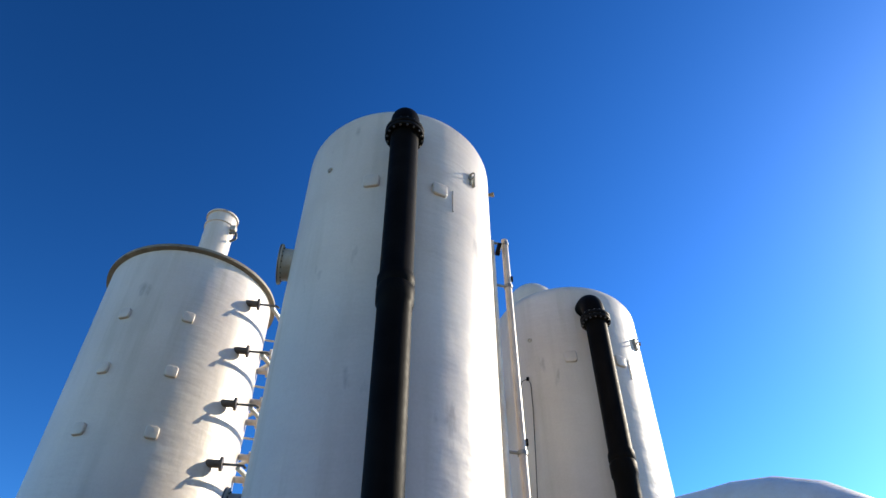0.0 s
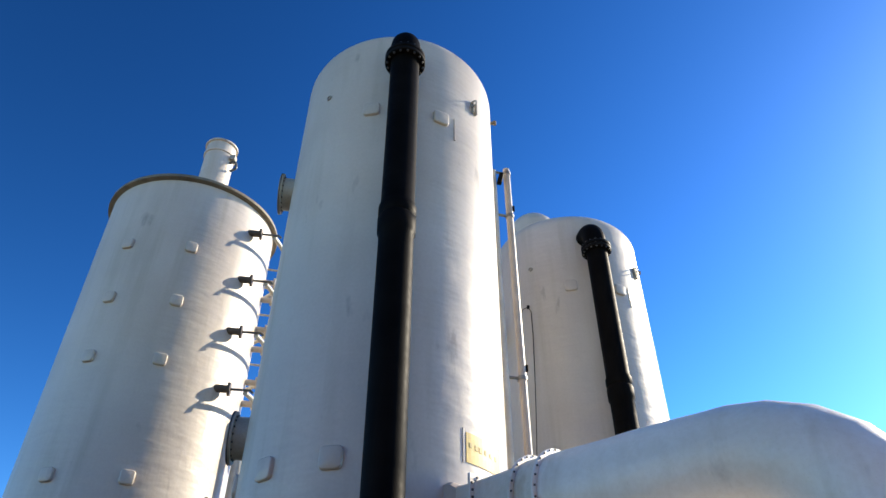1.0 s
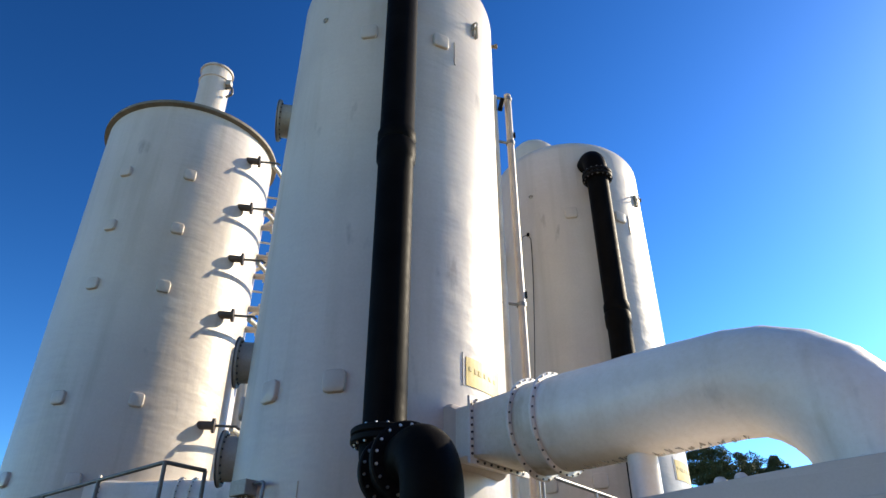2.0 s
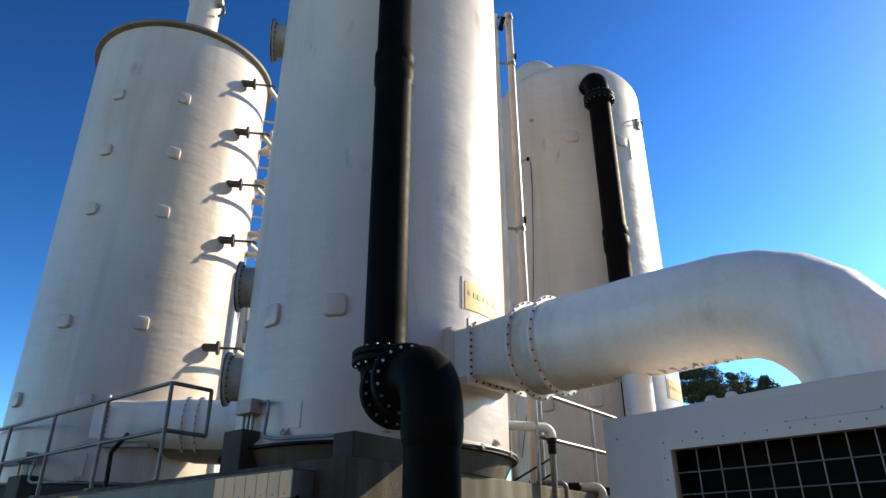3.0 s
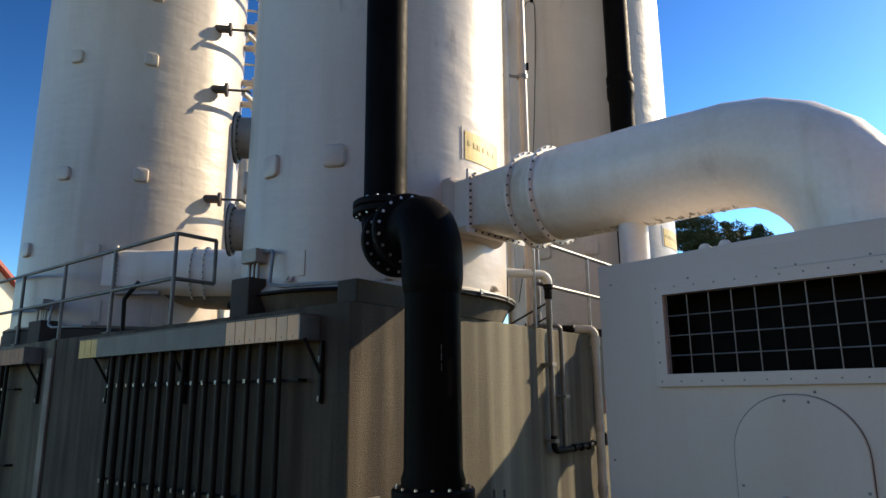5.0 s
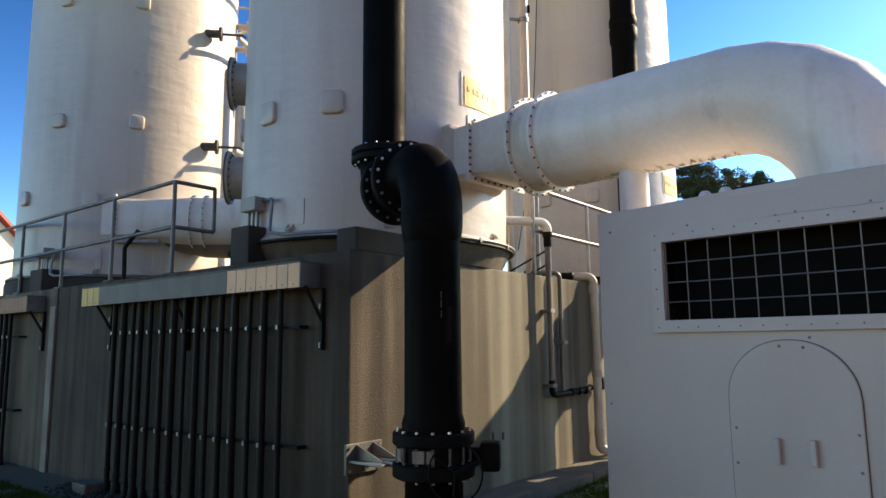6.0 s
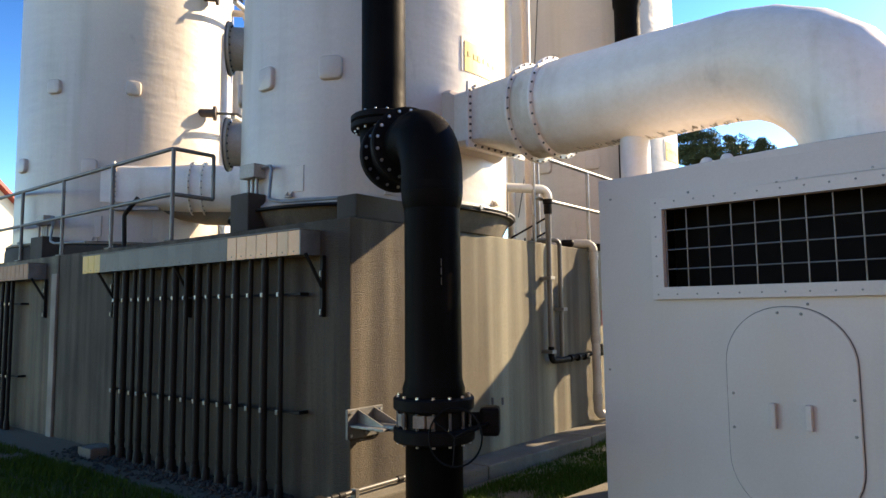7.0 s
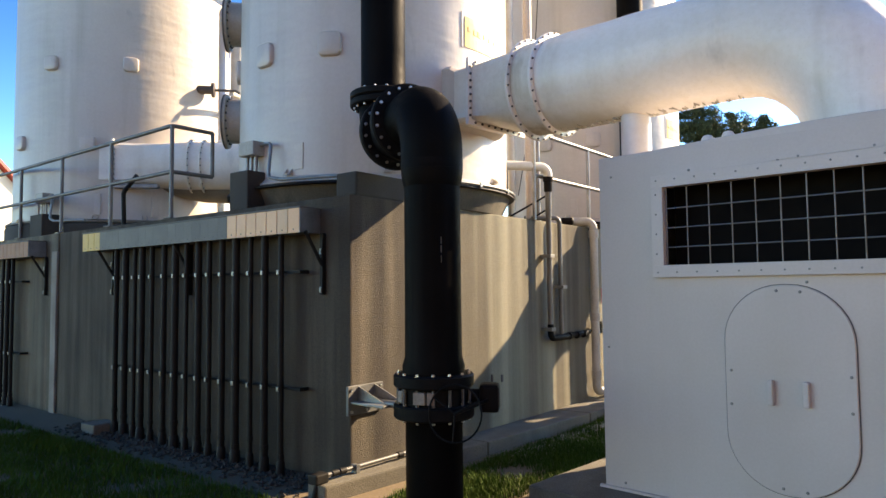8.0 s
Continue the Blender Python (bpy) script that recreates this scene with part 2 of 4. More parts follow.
def lathe(profile, seg=48, closed=False):
    """Turn (radius, height) pairs round z; ends with radius 0 become poles."""
    bm = bmesh.new()
    rings = []
    for r, z in profile:
        if r < 1e-6:
            rings.append([bm.verts.new((0, 0, z))])
        else:
            rings.append([bm.verts.new((r * math.cos(2 * math.pi * i / seg), r * math.sin(2 * math.pi * i / seg), z)) for i in range(seg)])
    pairs = list(zip(rings, rings[1:])) + ([(rings[-1], rings[0])] if closed else [])
    for a, b in pairs:
        for i in range(seg):
            j = (i + 1) % seg
            if len(a) == 1:
                bm.faces.new((a[0], b[j], b[i]))
            elif len(b) == 1:
                bm.faces.new((a[i], a[j], b[0]))
            else:
                bm.faces.new((a[i], a[j], b[j], b[i]))
    bmesh.ops.recalc_face_normals(bm, faces=bm.faces[:])
    return smooth(bm)


def tube(points, r, seg=16, caps=True):
    """Sweep a circle of radius r (or one radius a point) along the points."""
    bm = bmesh.new()
    pts = [Vector(p) for p in points]
    radii = r if isinstance(r, (list, tuple)) else [r] * len(pts)
    tangents = []
    for i in range(len(pts)):
        a = (pts[i] - pts[i - 1]).normalized() if i else None
        b = (pts[i + 1] - pts[i]).normalized() if i < len(pts) - 1 else None
        tangents.append(((a or b) + (b or a)).normalized())
    t0 = tangents[0]
    n = t0.orthogonal().normalized()
    rings = []
    for p, t, rad in zip(pts, tangents, radii):
        n = (n - t * n.dot(t)).normalized()
        bi = t.cross(n)
        rings.append([bm.verts.new(p + (n * math.cos(k) + bi * math.sin(k)) * rad) for k in (2 * math.pi * i / seg for i in range(seg))])
    for a, b in zip(rings, rings[1:]):
        for i in range(seg):
            j = (i + 1) % seg
            bm.faces.new((a[i], a[j], b[j], b[i]))
    if caps:
        bm.faces.new(rings[0][::-1])
        bm.faces.new(rings[-1])
    bmesh.ops.recalc_face_normals(bm, faces=bm.faces[:])
    return smooth(bm)


def bend(a, corner, b, r, n=8):
    """The points of a rounded turn at corner, on the way from a to b."""
    a, corner, b = Vector(a), Vector(corner), Vector(b)
    d1, d2 = (a - corner).normalized(), (b - corner).normalized()
    half = d1.angle(d2) / 2
    back = r / math.tan(half)
    centre = corner + (d1 + d2).normalized() * (r / math.sin(half))
    s, e = corner + d1 * back - centre, corner + d2 * back - centre
    axis = s.cross(e).normalized()
    whole = s.angle(e)
    return [centre + Matrix.Rotation(whole * i / n, 3, axis) @ s for i in range(n + 1)]


def path(points, r, n=8):
    """A polyline with rounded turns of radius r."""
    out = [Vector(points[0])]
    for a, c, b in zip(points, points[1:], points[2:]):
        out += bend(a, c, b, r, n)
    return out + [Vector(points[-1])]


def ring_bolt(r=0.016, h=0.018):
    bm = bmesh.new()
    bmesh.ops.create_cone(bm, cap_ends=True, segments=6, radius1=r, radius2=r * 0.92, depth=h, matrix=Matrix.Translation((0, 0, h / 2)))
    return bm


def frame_to(axis, at):
    """A pose at a point whose z runs along axis."""
    return Matrix.Translation(at) @ Vector(axis).to_track_quat("Z", "Y").to_matrix().to_4x4()


def flange(parent, axis, at, r_in, r_out, thick, bolts, mat, bolt_mat, size=0.016, both=False, name="flange", bolt_r=None):
    """A bolted ring round a pipe, with each bolt as a piece of it."""
    e = min(0.012, thick * 0.25)
    ring = part(name, lathe([(r_in, 0), (r_out - e, 0), (r_out, e), (r_out, thick - e), (r_out - e, thick), (r_in, thick)], 40, True), mat, parent, at=frame_to(axis, at))
    first = None
    rb = bolt_r or (r_in + r_out) / 2 + 0.01
    for i in range(bolts):
        k = 2 * math.pi * (i + 0.5) / bolts
        for side in ((1, 0) if both else (1,)):
            m = pose(rb * math.cos(k), rb * math.sin(k), thick if side else 0, 0 if side else 180, 0, degrees(k))
            if first is None:
                first = part("bolt", ring_bolt(size, size * 1.2), bolt_mat, ring, at=m)
            else:
                shared("bolt", first, ring, m)
    return ring


def degrees(x):
    return x * 180 / math.pi


# ---- plan ----
# The plant's own axes: x along one basin wall, y along the other, from the basin's corner.
CORNER = (-0.774, 5.690)
TURN = 51.6
SITE = pose(CORNER[0], CORNER[1], 0, 0, 0, TURN)
STEP = 5.65
TOP = 2.40


def site(a, b, z=0, rz=0):
    return SITE @ pose(a, b, z, 0, 0, rz)


TOWER = Vector((-0.757, 8.010, 0))
NEAR = Vector((-0.812, 8.010, 0))

# ---- ground ----
def build_ground():
    bm = bmesh.new()
    n = 40
    grid = {}
    for i in range(n + 1):
        for j in range(n + 1):
            x, y = ((i / n * 2 - 1), (j / n * 2 - 1))
            x, y = x * abs(x) ** 2.0 * 1500, y * abs(y) ** 2.0 * 1500
            z = noise.noise((x * 0.6, y * 0.6, 0)) * 0.012 - 0.012
            grid[i, j] = bm.verts.new((x, y + 5, z))
    for i in range(n):
        for j in range(n):
            bm.faces.new((grid[i, j], grid[i + 1, j], grid[i + 1, j + 1], grid[i, j + 1]))
    g = part("ground", smooth(bm), SOIL)
    tagged(g, "bare brown soil yard with thin grass", "ground", kind="structure")


def blades(name, spots, count, height, seed, label):
    """Grass: bent, tapered blades over rectangles of the plan."""
    rng = np.random.default_rng(seed)
    verts, faces = [], []
    areas = np.array([(s[1] - s[0]) * (s[3] - s[2]) for s in spots])
    for s, k in zip(spots, (areas / areas.sum() * count).astype(int)):
        for _ in range(int(k)):
            a, b = rng.uniform(s[0], s[1]), rng.uniform(s[2], s[3])
            tuft = noise.noise((a * 1.7, b * 1.7, 3.0))
            if tuft < -0.28 + rng.uniform(-0.2, 0.2):
                continue
            p = SITE @ Vector((a, b, -0.02))
            h = height * rng.uniform(0.4, 1.15) * (0.8 + 0.7 * max(tuft, 0))
            k2, lean = rng.uniform(0, 2 * math.pi), rng.uniform(0.1, 0.8) * h
            w = rng.uniform(0.002, 0.0045)
            dx, dy = math.cos(k2), math.sin(k2)
            q = len(verts)
            verts += [(p.x - dy * w, p.y + dx * w, p.z), (p.x + dy * w, p.y - dx * w, p.z),
                      (p.x + dx * lean * 0.4 + dy * w * 0.7, p.y + dy * lean * 0.4 - dx * w * 0.7, p.z + h * 0.6),
                      (p.x + dx * lean * 0.4 - dy * w * 0.7, p.y + dy * lean * 0.4 + dx * w * 0.7, p.z + h * 0.6),
                      (p.x + dx * lean, p.y + dy * lean, p.z + h)]
            faces += [(q, q + 1, q + 2, q + 3), (q + 3, q + 2, q + 4)]
    me = bpy.data.meshes.new(name)
    me.from_pydata(verts, [], faces)
    me.materials.append(GRASS)
    tagged(new(name, me), label, "grass", kind="stuff")


def pebbles(seed, count, along, line, spread, size, mat, label):
    """Loose stones thrown along one of the basin's walls."""
    rng = np.random.default_rng(seed)
    verts, faces = [], []
    for _ in range(count):
        a, b = rng.uniform(*along), line - abs(rng.normal(0, spread))
        p = SITE @ (Vector((a, b, 0)) if mat is STONE else Vector((b, a, 0)))
        r = rng.uniform(*size)
        q = len(verts)
        k = rng.uniform(0, 6.28)
        for i in range(4):
            t = k + i * math.pi / 2
            verts.append((p.x + math.cos(t) * r * rng.uniform(0.7, 1.4), p.y + math.sin(t) * r, p.z - 0.012 + r * 0.4))
        verts += [(p.x, p.y, p.z - 0.012 + r * 1.1), (p.x, p.y, p.z - 0.012 - r * 0.4)]
        for i in range(4):
            j = (i + 1) % 4
            faces += [(q + i, q + j, q + 4), (q + j, q + i, q + 5)]
    me = bpy.data.meshes.new("gravel")
    me.from_pydata(verts, [], faces)
    me.materials.append(mat)
    tagged(new("gravel", me), label, "gravel", kind="stuff")


def build_bounce_wall():
    """Unseen wall added behind the viewpoint: bounces warm light, blocks low sky."""
    w = part("wall_south", box((-24, -0.3, -0.2), (24, 0.0, 7.5), 0.02), BOUNCE_WALL, at=pose(-3.5, -13, 0, 0, 0, 10))
    tagged(w, "unseen plain tan wall added to bounce warm light", "wall", kind="structure")


# ---- concrete basins, kerb, pad ----
def build_basin():
    """A walled concrete block under a tower, with a round plinth."""
    t = thing("concrete_basin", site(0, 0), "tall weathered tan concrete basin with streaked walls", "concrete basin", "concrete basins")
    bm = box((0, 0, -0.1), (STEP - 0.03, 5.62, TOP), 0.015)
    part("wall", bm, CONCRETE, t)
    c = SITE.inverted() @ NEAR
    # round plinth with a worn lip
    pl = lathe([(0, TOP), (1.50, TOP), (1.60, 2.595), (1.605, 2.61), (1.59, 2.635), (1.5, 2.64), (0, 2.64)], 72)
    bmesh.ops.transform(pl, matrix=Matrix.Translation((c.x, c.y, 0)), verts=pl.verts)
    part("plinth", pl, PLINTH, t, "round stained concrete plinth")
    lip = lathe([(1.59, 2.605), (1.65, 2.605), (1.658, 2.611), (1.654, 2.632), (1.59, 2.636)], 72, True)
    bmesh.ops.transform(lip, matrix=Matrix.Translation((c.x, c.y, 0)), verts=lip.verts)
    part("lip", lip, CONDUIT, t, "dark sealant lip round the plinth")
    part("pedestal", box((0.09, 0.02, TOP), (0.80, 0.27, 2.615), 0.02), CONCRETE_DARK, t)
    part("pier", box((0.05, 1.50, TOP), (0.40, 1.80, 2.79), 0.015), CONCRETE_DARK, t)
    return t


def build_basins():
    t = build_basin()
    copy_thing(t, site(STEP, 0))
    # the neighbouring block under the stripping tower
    n = thing("concrete_basin", site(0, 5.66), "tall streaked concrete basin, browned to offset its shade, with a vertical joint", "concrete basin", "concrete basins")
    part("wall", box((0, 0, -0.1), (STEP - 0.03, 7.0, TOP), 0.015), CONCRETE_SHADED_STREAKED, n)
    part("pilaster", box((-0.035, -0.04, -0.1), (0.0, 0.12, 2.15), 0.008), LIME, n)
    c = SITE.inverted() @ (TOWER + site(0, 6).to_3x3() @ Vector((0, 6, 0)))
    pl = lathe([(0, TOP), (1.79, TOP), (1.79, 2.58), (1.77, 2.62), (1.5, 2.63), (0, 2.63)], 72)
    bmesh.ops.transform(pl, matrix=Matrix.Translation((c.x, c.y - 5.66, 0)), verts=pl.verts)
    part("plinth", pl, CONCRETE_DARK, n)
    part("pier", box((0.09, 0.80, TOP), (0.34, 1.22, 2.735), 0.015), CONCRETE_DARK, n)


def build_kerb():
    k = thing("kerb", site(0, 0), "pale concrete kerb strip at the foot of the basin", "kerb", kind="structure")
    for i in range(5):
        a0 = -0.46 + i * 1.95
        bm = box((a0, -1.0, -0.1), (a0 + 1.935, -0.004, 0.12), 0.018)
        for vv in bm.verts:
            if vv.co.y < -0.5:
                vv.co.y += 1.0 - (0.20 + 0.26 * min(1.0, (vv.co.x + 0.46) / 3.4))
        part("kerb_stone", bm, KERB, k)
    f = part("concrete_block", box((-0.14, -0.16, -0.06), (0.14, 0.16, 0.10), 0.02), KERB, at=site(-0.22, 3.92))
    tagged(f, "small loose concrete block at the wall foot", "block")


def build_fan_housing():
    """A white fan housing on a pad, with a barred inlet and a hatch. x along its front, y into it."""
    o = Vector((1.201, 5.155, 0))
    yaw = degrees(math.atan2(-0.687, 0.727))
    base = Matrix.Translation(o) @ pose(0, 0, 0, 0, 0, yaw)
    pad = part("pad", box((-0.46, -0.35, -0.1), (4.2, 2.4, 0.115), 0.02), KERB, at=base)
    tagged(pad, "low concrete equipment pad", "pad", kind="structure")
    t = thing("fan_housing", base, "white painted fan housing with barred inlet and hatch", "fan housing", "fan housings")
    W, Dp, H0, H1 = 3.4, 1.46, 0.115, 2.557
    gx0, gx1, gz0, gz1 = 0.522, 2.72, 1.745, 2.295
    body = bmesh.new()
    th = 0.03
    # front wall round the inlet opening
    for lo, hi in (((0, 0, H0), (gx0, th, H1)), ((gx1, 0, H0), (W, th, H1)), ((gx0, 0, H0), (gx1, th, gz0)), ((gx0, 0, gz1), (gx1, th, H1))):
        box(lo, hi, 0, body)
    bmesh.ops.remove_doubles(body, verts=body.verts[:], dist=1e-5)
    part("front_panel", body, PANEL, t)
    part("side_panel", box((0.0, th, H0), (th, Dp, H1), 0.004), PANEL, t)
    part("side_panel", box((W - th, th, H0), (W, Dp, H1), 0.004), PANEL, t)
    part("back_panel", box((th, Dp - th, H0), (W - th, Dp, H1), 0.004), PANEL, t)
    def crown(x):
        return 0.036 * max(0.0, math.sin(math.pi * min(1.0, max(0.0, (x - 0.30) / 2.6)))) ** 1.3
    rf = bmesh.new()
    cols = []
    for i in range(35):
        x = -0.001 + (W + 0.002) * i / 34
        cols.append([rf.verts.new((x, y, z)) for y, z in ((-0.001, H1), (-0.001, H1 + 0.012 + crown(x)), (0.008, H1 + 0.018 + crown(x)), (Dp + 0.001, H1 + 0.018 + crown(x)), (Dp + 0.001, H1))])
    for a, b in zip(cols, cols[1:]):
        for i in range(5):
            rf.faces.new((a[i], b[i], b[(i + 1) % 5], a[(i + 1) % 5]))
    rf.faces.new(cols[0])
    rf.faces.new(cols[-1][::-1])
    bmesh.ops.recalc_face_normals(rf, faces=rf.faces[:])
    part("roof", smooth(rf, 25), PANEL, t, "slightly crowned white roof sheet")
    part("base_lip", box((-0.035, -0.03, H0 - 0.0), (W + 0.03, 0.0, H0 + 0.02), 0.004), PANEL, t)
    # dark sheets stand in for the shade inside the inlet
    part("filter", box((gx0 - 0.03, 0.22, gz0 - 0.05), (gx1 + 0.03, 0.25, gz1 + 0.05)), VOID, t, "near-black sheet for the unlit space behind the bars")
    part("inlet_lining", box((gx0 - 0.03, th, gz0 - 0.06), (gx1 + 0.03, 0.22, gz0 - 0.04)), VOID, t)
    # frame of four strips
    fr = bmesh.new()
    fw = 0.085
    for lo, hi in (((gx0 - fw, -0.045, gz1), (gx1 + fw, -0.001, gz1 + fw)), ((gx0 - fw, -0.045, gz0 - fw), (gx1 + fw, -0.001, gz0)),
                   ((gx0 - fw, -0.045, gz0), (gx0, -0.001, gz1)), ((gx1, -0.045, gz0), (gx1 + fw, -0.001, gz1))):
        box(lo, hi, 0.002, fr)
    frame_ob = part("inlet_frame", fr, PANEL, t)
    first = None
    spots = [(gx0 - 0.045 + i * 0.139, z) for i in range(17) for z in (gz1 + 0.05, gz0 - 0.05)] + [(gx0 - 0.05, gz0 + 0.08 + i * 0.14) for i in range(4)]
    for x, z in spots:
        m = pose(x, -0.044, z, 90)
        if first is None:
            first = part("rivet", lathe([(0, 0.007), (0.006, 0.005), (0.0075, 0)], 8), STEEL, frame_ob, at=m)
        else:
            shared("rivet", first, frame_ob, m)
    grille = part("grille", box((gx0 - 0.01, 0.0, gz0 - 0.01), (gx0 + 0.012, 0.012, gz1 + 0.01), 0.003), STEEL, t, "welded steel bar grille")
    bars = None
    for i in range(14):
        x = gx0 + 0.155 + i * 0.1525
        m = pose(x, 0.008, 0)
        if bars is None:
            bars = part("bar", tube([(0, 0, gz0 - 0.01), (0, 0, gz1 + 0.01)], 0.0045, 8), STEEL, grille, at=m)
        else:
            shared("bar", bars, grille, m)
    cross = None
    for z in (2.146, 2.008, 1.871):
        m = pose(0, 0.0, z)
        if cross is None:
            cross = part("bar", tube([(gx0 - 0.01, 0, 0), (gx1 + 0.01, 0, 0)], 0.0045, 8), STEEL, grille, at=m)
        else:
            shared("bar", cross, grille, m)
    # rounded hatch, slightly proud
    hb = bmesh.new()
    cx, hw, z0, z1, rr = 1.295, 0.379, 0.30, 1.60, 0.36
    outline = []
    for qx, qz, k0 in ((cx + hw - rr, z1 - rr, 0), (cx - hw + rr, z1 - rr, 90), (cx - hw + rr, z0 + rr, 180), (cx + hw - rr, z0 + rr, 270)):
        outline += [(qx + rr * math.cos(radians(k0 + i * 9)), qz + rr * math.sin(radians(k0 + i * 9))) for i in range(11)]
    front = [hb.verts.new((x + (cx - x) * 0.012, -0.02, z + ((z0 + z1) / 2 - z) * 0.008)) for x, z in outline]
    mid = [hb.verts.new((x, -0.014, z)) for x, z in outline]
    back = [hb.verts.new((x, -0.001, z)) for x, z in outline]
    hb.faces.new(front)
    for a, b in ((front, mid), (mid, back)):
        for i in range(len(a)):
            j = (i + 1) % len(a)
            hb.faces.new((a[i], b[i], b[j], a[j]))
    bmesh.ops.recalc_face_normals(hb, faces=hb.faces[:])
    # dark ring that draws the hatch's gap as a line
    gap_ring = bmesh.new()
    ring_a = [gap_ring.verts.new((cx + (x - cx) * 1.014, -0.0012, (z0 + z1) / 2 + (z - (z0 + z1) / 2) * 1.008)) for x, z in outline]
    ring_b = [gap_ring.verts.new((cx + (x - cx) * 1.014, -0.006, (z0 + z1) / 2 + (z - (z0 + z1) / 2) * 1.008)) for x, z in outline]
    ring_c = [gap_ring.verts.new((cx + (x - cx) * 0.99, -0.006, (z0 + z1) / 2 + (z - (z0 + z1) / 2) * 0.99)) for x, z in outline]
    for a, b in ((ring_a, ring_b), (ring_b, ring_c)):
        for i in range(len(a)):
            j = (i + 1) % len(a)
            gap_ring.faces.new((a[i], a[j], b[j], b[i]))
    bmesh.ops.recalc_face_normals(gap_ring, faces=gap_ring.faces[:])
    part("hatch_seal", gap_ring, DARK_BOLT, t, "thin dark ring drawing the gap line round the hatch")
    part("lap_sheet", box((1.23, -0.005, 2.392), (W, -0.0005, 2.552), 0.001), PANEL, t)
    hatch = part("hatch", smooth(hb, 20), PANEL, t, "rounded white access hatch")
    for x, z in ((1.247, 1.563), (1.384, 1.555), (0.953, 1.046), (0.949, 0.829), (1.645, 1.054), (1.643, 0.844), (1.247, 0.34), (1.384, 0.34)):
        m = pose(x, -0.019, z, 90)
        shared("rivet", first, hatch, m @ Matrix.Diagonal((1.4, 1.4, 1.4, 1)))
    h = part("handle", box((-0.017, -0.042, -0.078), (0.017, 0.0, 0.078), 0.008), PANEL, hatch, at=pose(1.20, -0.019, 0.927))
    shared("handle", h, hatch, pose(1.405, -0.019, 0.931))
    for x, z in ((0.10, 2.42), (0.05, 1.15), (0.70, 2.40), (1.28, 2.39), (1.40, 2.40), (1.81, 2.405), (0.16, 0.17), (0.95, 0.16), (1.42, 1.615)):
        shared("rivet", first, t, pose(x, 0.0, z, 90) @ Matrix.Diagonal((1.3, 1.3, 1.3, 1)))
    # collar under the duct
    col = part("collar", lathe([(0.45, H1 + 0.03), (0.62, H1 + 0.03), (0.62, H1 + 0.08), (0.55, H1 + 0.085), (0.45, H1 + 0.08)], 48, True), FRP_DUCT, t, at=pose(1.70, 0.73, 0))
    nut = None
    for i in range(14):
        k = 2 * math.pi * (i + 0.35) / 14
        m = pose(0.56 * math.cos(k), 0.56 * math.sin(k), H1 + 0.075)
        if nut is None:
            nut = part("nut_cap", lathe([(0, 0.022), (0.02, 0.018), (0.03, 0.008), (0.032, 0)], 12), FRP_DUCT, col, at=m)
        else:
            shared("nut_cap", nut, col, m)
    for x, y in ((0.82, 0.05), (0.96, 0.05)):
        shared("nut_cap", nut, t, pose(x, y, H1 + 0.017 + crown(x)) @ Matrix.Diagonal((1.4, 1.4, 2.0, 1)))
    far = site(STEP, 0) @ SITE.inverted() @ base
    copy_thing(t, far)
    p2 = part("pad", box((-0.46, -0.35, -0.1), (4.2, 2.4, 0.115), 0.02), KERB, at=far)
    tagged(p2, "low concrete equipment pad", "pad", kind="structure")


# ---- towers ----
def lug(w=0.24, h=0.24, d=0.042):
    """A rounded cover standing out from a wall along +x."""
    bm = bmesh.new()
    bmesh.ops.create_cube(bm, size=1, matrix=Matrix.Translation((d / 2 - 0.03, 0, 0)) @ Matrix.Diagonal((d + 0.06, w, h, 1)))
    edges = [e for e in bm.edges if abs((e.verts[0].co - e.verts[1].co).x) > 0.01]
    bmesh.ops.bevel(bm, geom=edges, offset=0.055, segments=4, affect="EDGES", profile=0.5)
    edges = [e for e in bm.edges if e.verts[0].co.x > d - 0.01 and e.verts[1].co.x > d - 0.01]
    bmesh.ops.bevel(bm, geom=edges, offset=0.018, segments=2, affect="EDGES", profile=0.5)
    return smooth(bm, 50)


def around(angle, z, r, yaw_extra=0.0):
    return pose(r * math.cos(radians(angle)), r * math.sin(radians(angle)), z, 0, 0, angle + yaw_extra)


def stub(parent, angle, z, r, length, bore, rim, mat=FRP, name="nozzle", blind=True):
    """A flanged stub that stands out along +x."""
    prof = [(bore, -0.12), (bore, length - 0.05), (rim, length - 0.045), (rim, length), (rim * 0.8 if not blind else 0.0, length + 0.004)]
    bm = lathe(prof, 28)
    bmesh.ops.transform(bm, matrix=Matrix.Rotation(radians(90), 4, "Y"), verts=bm.verts)
    return part(name, bm, mat, parent, at=around(angle, z, r))


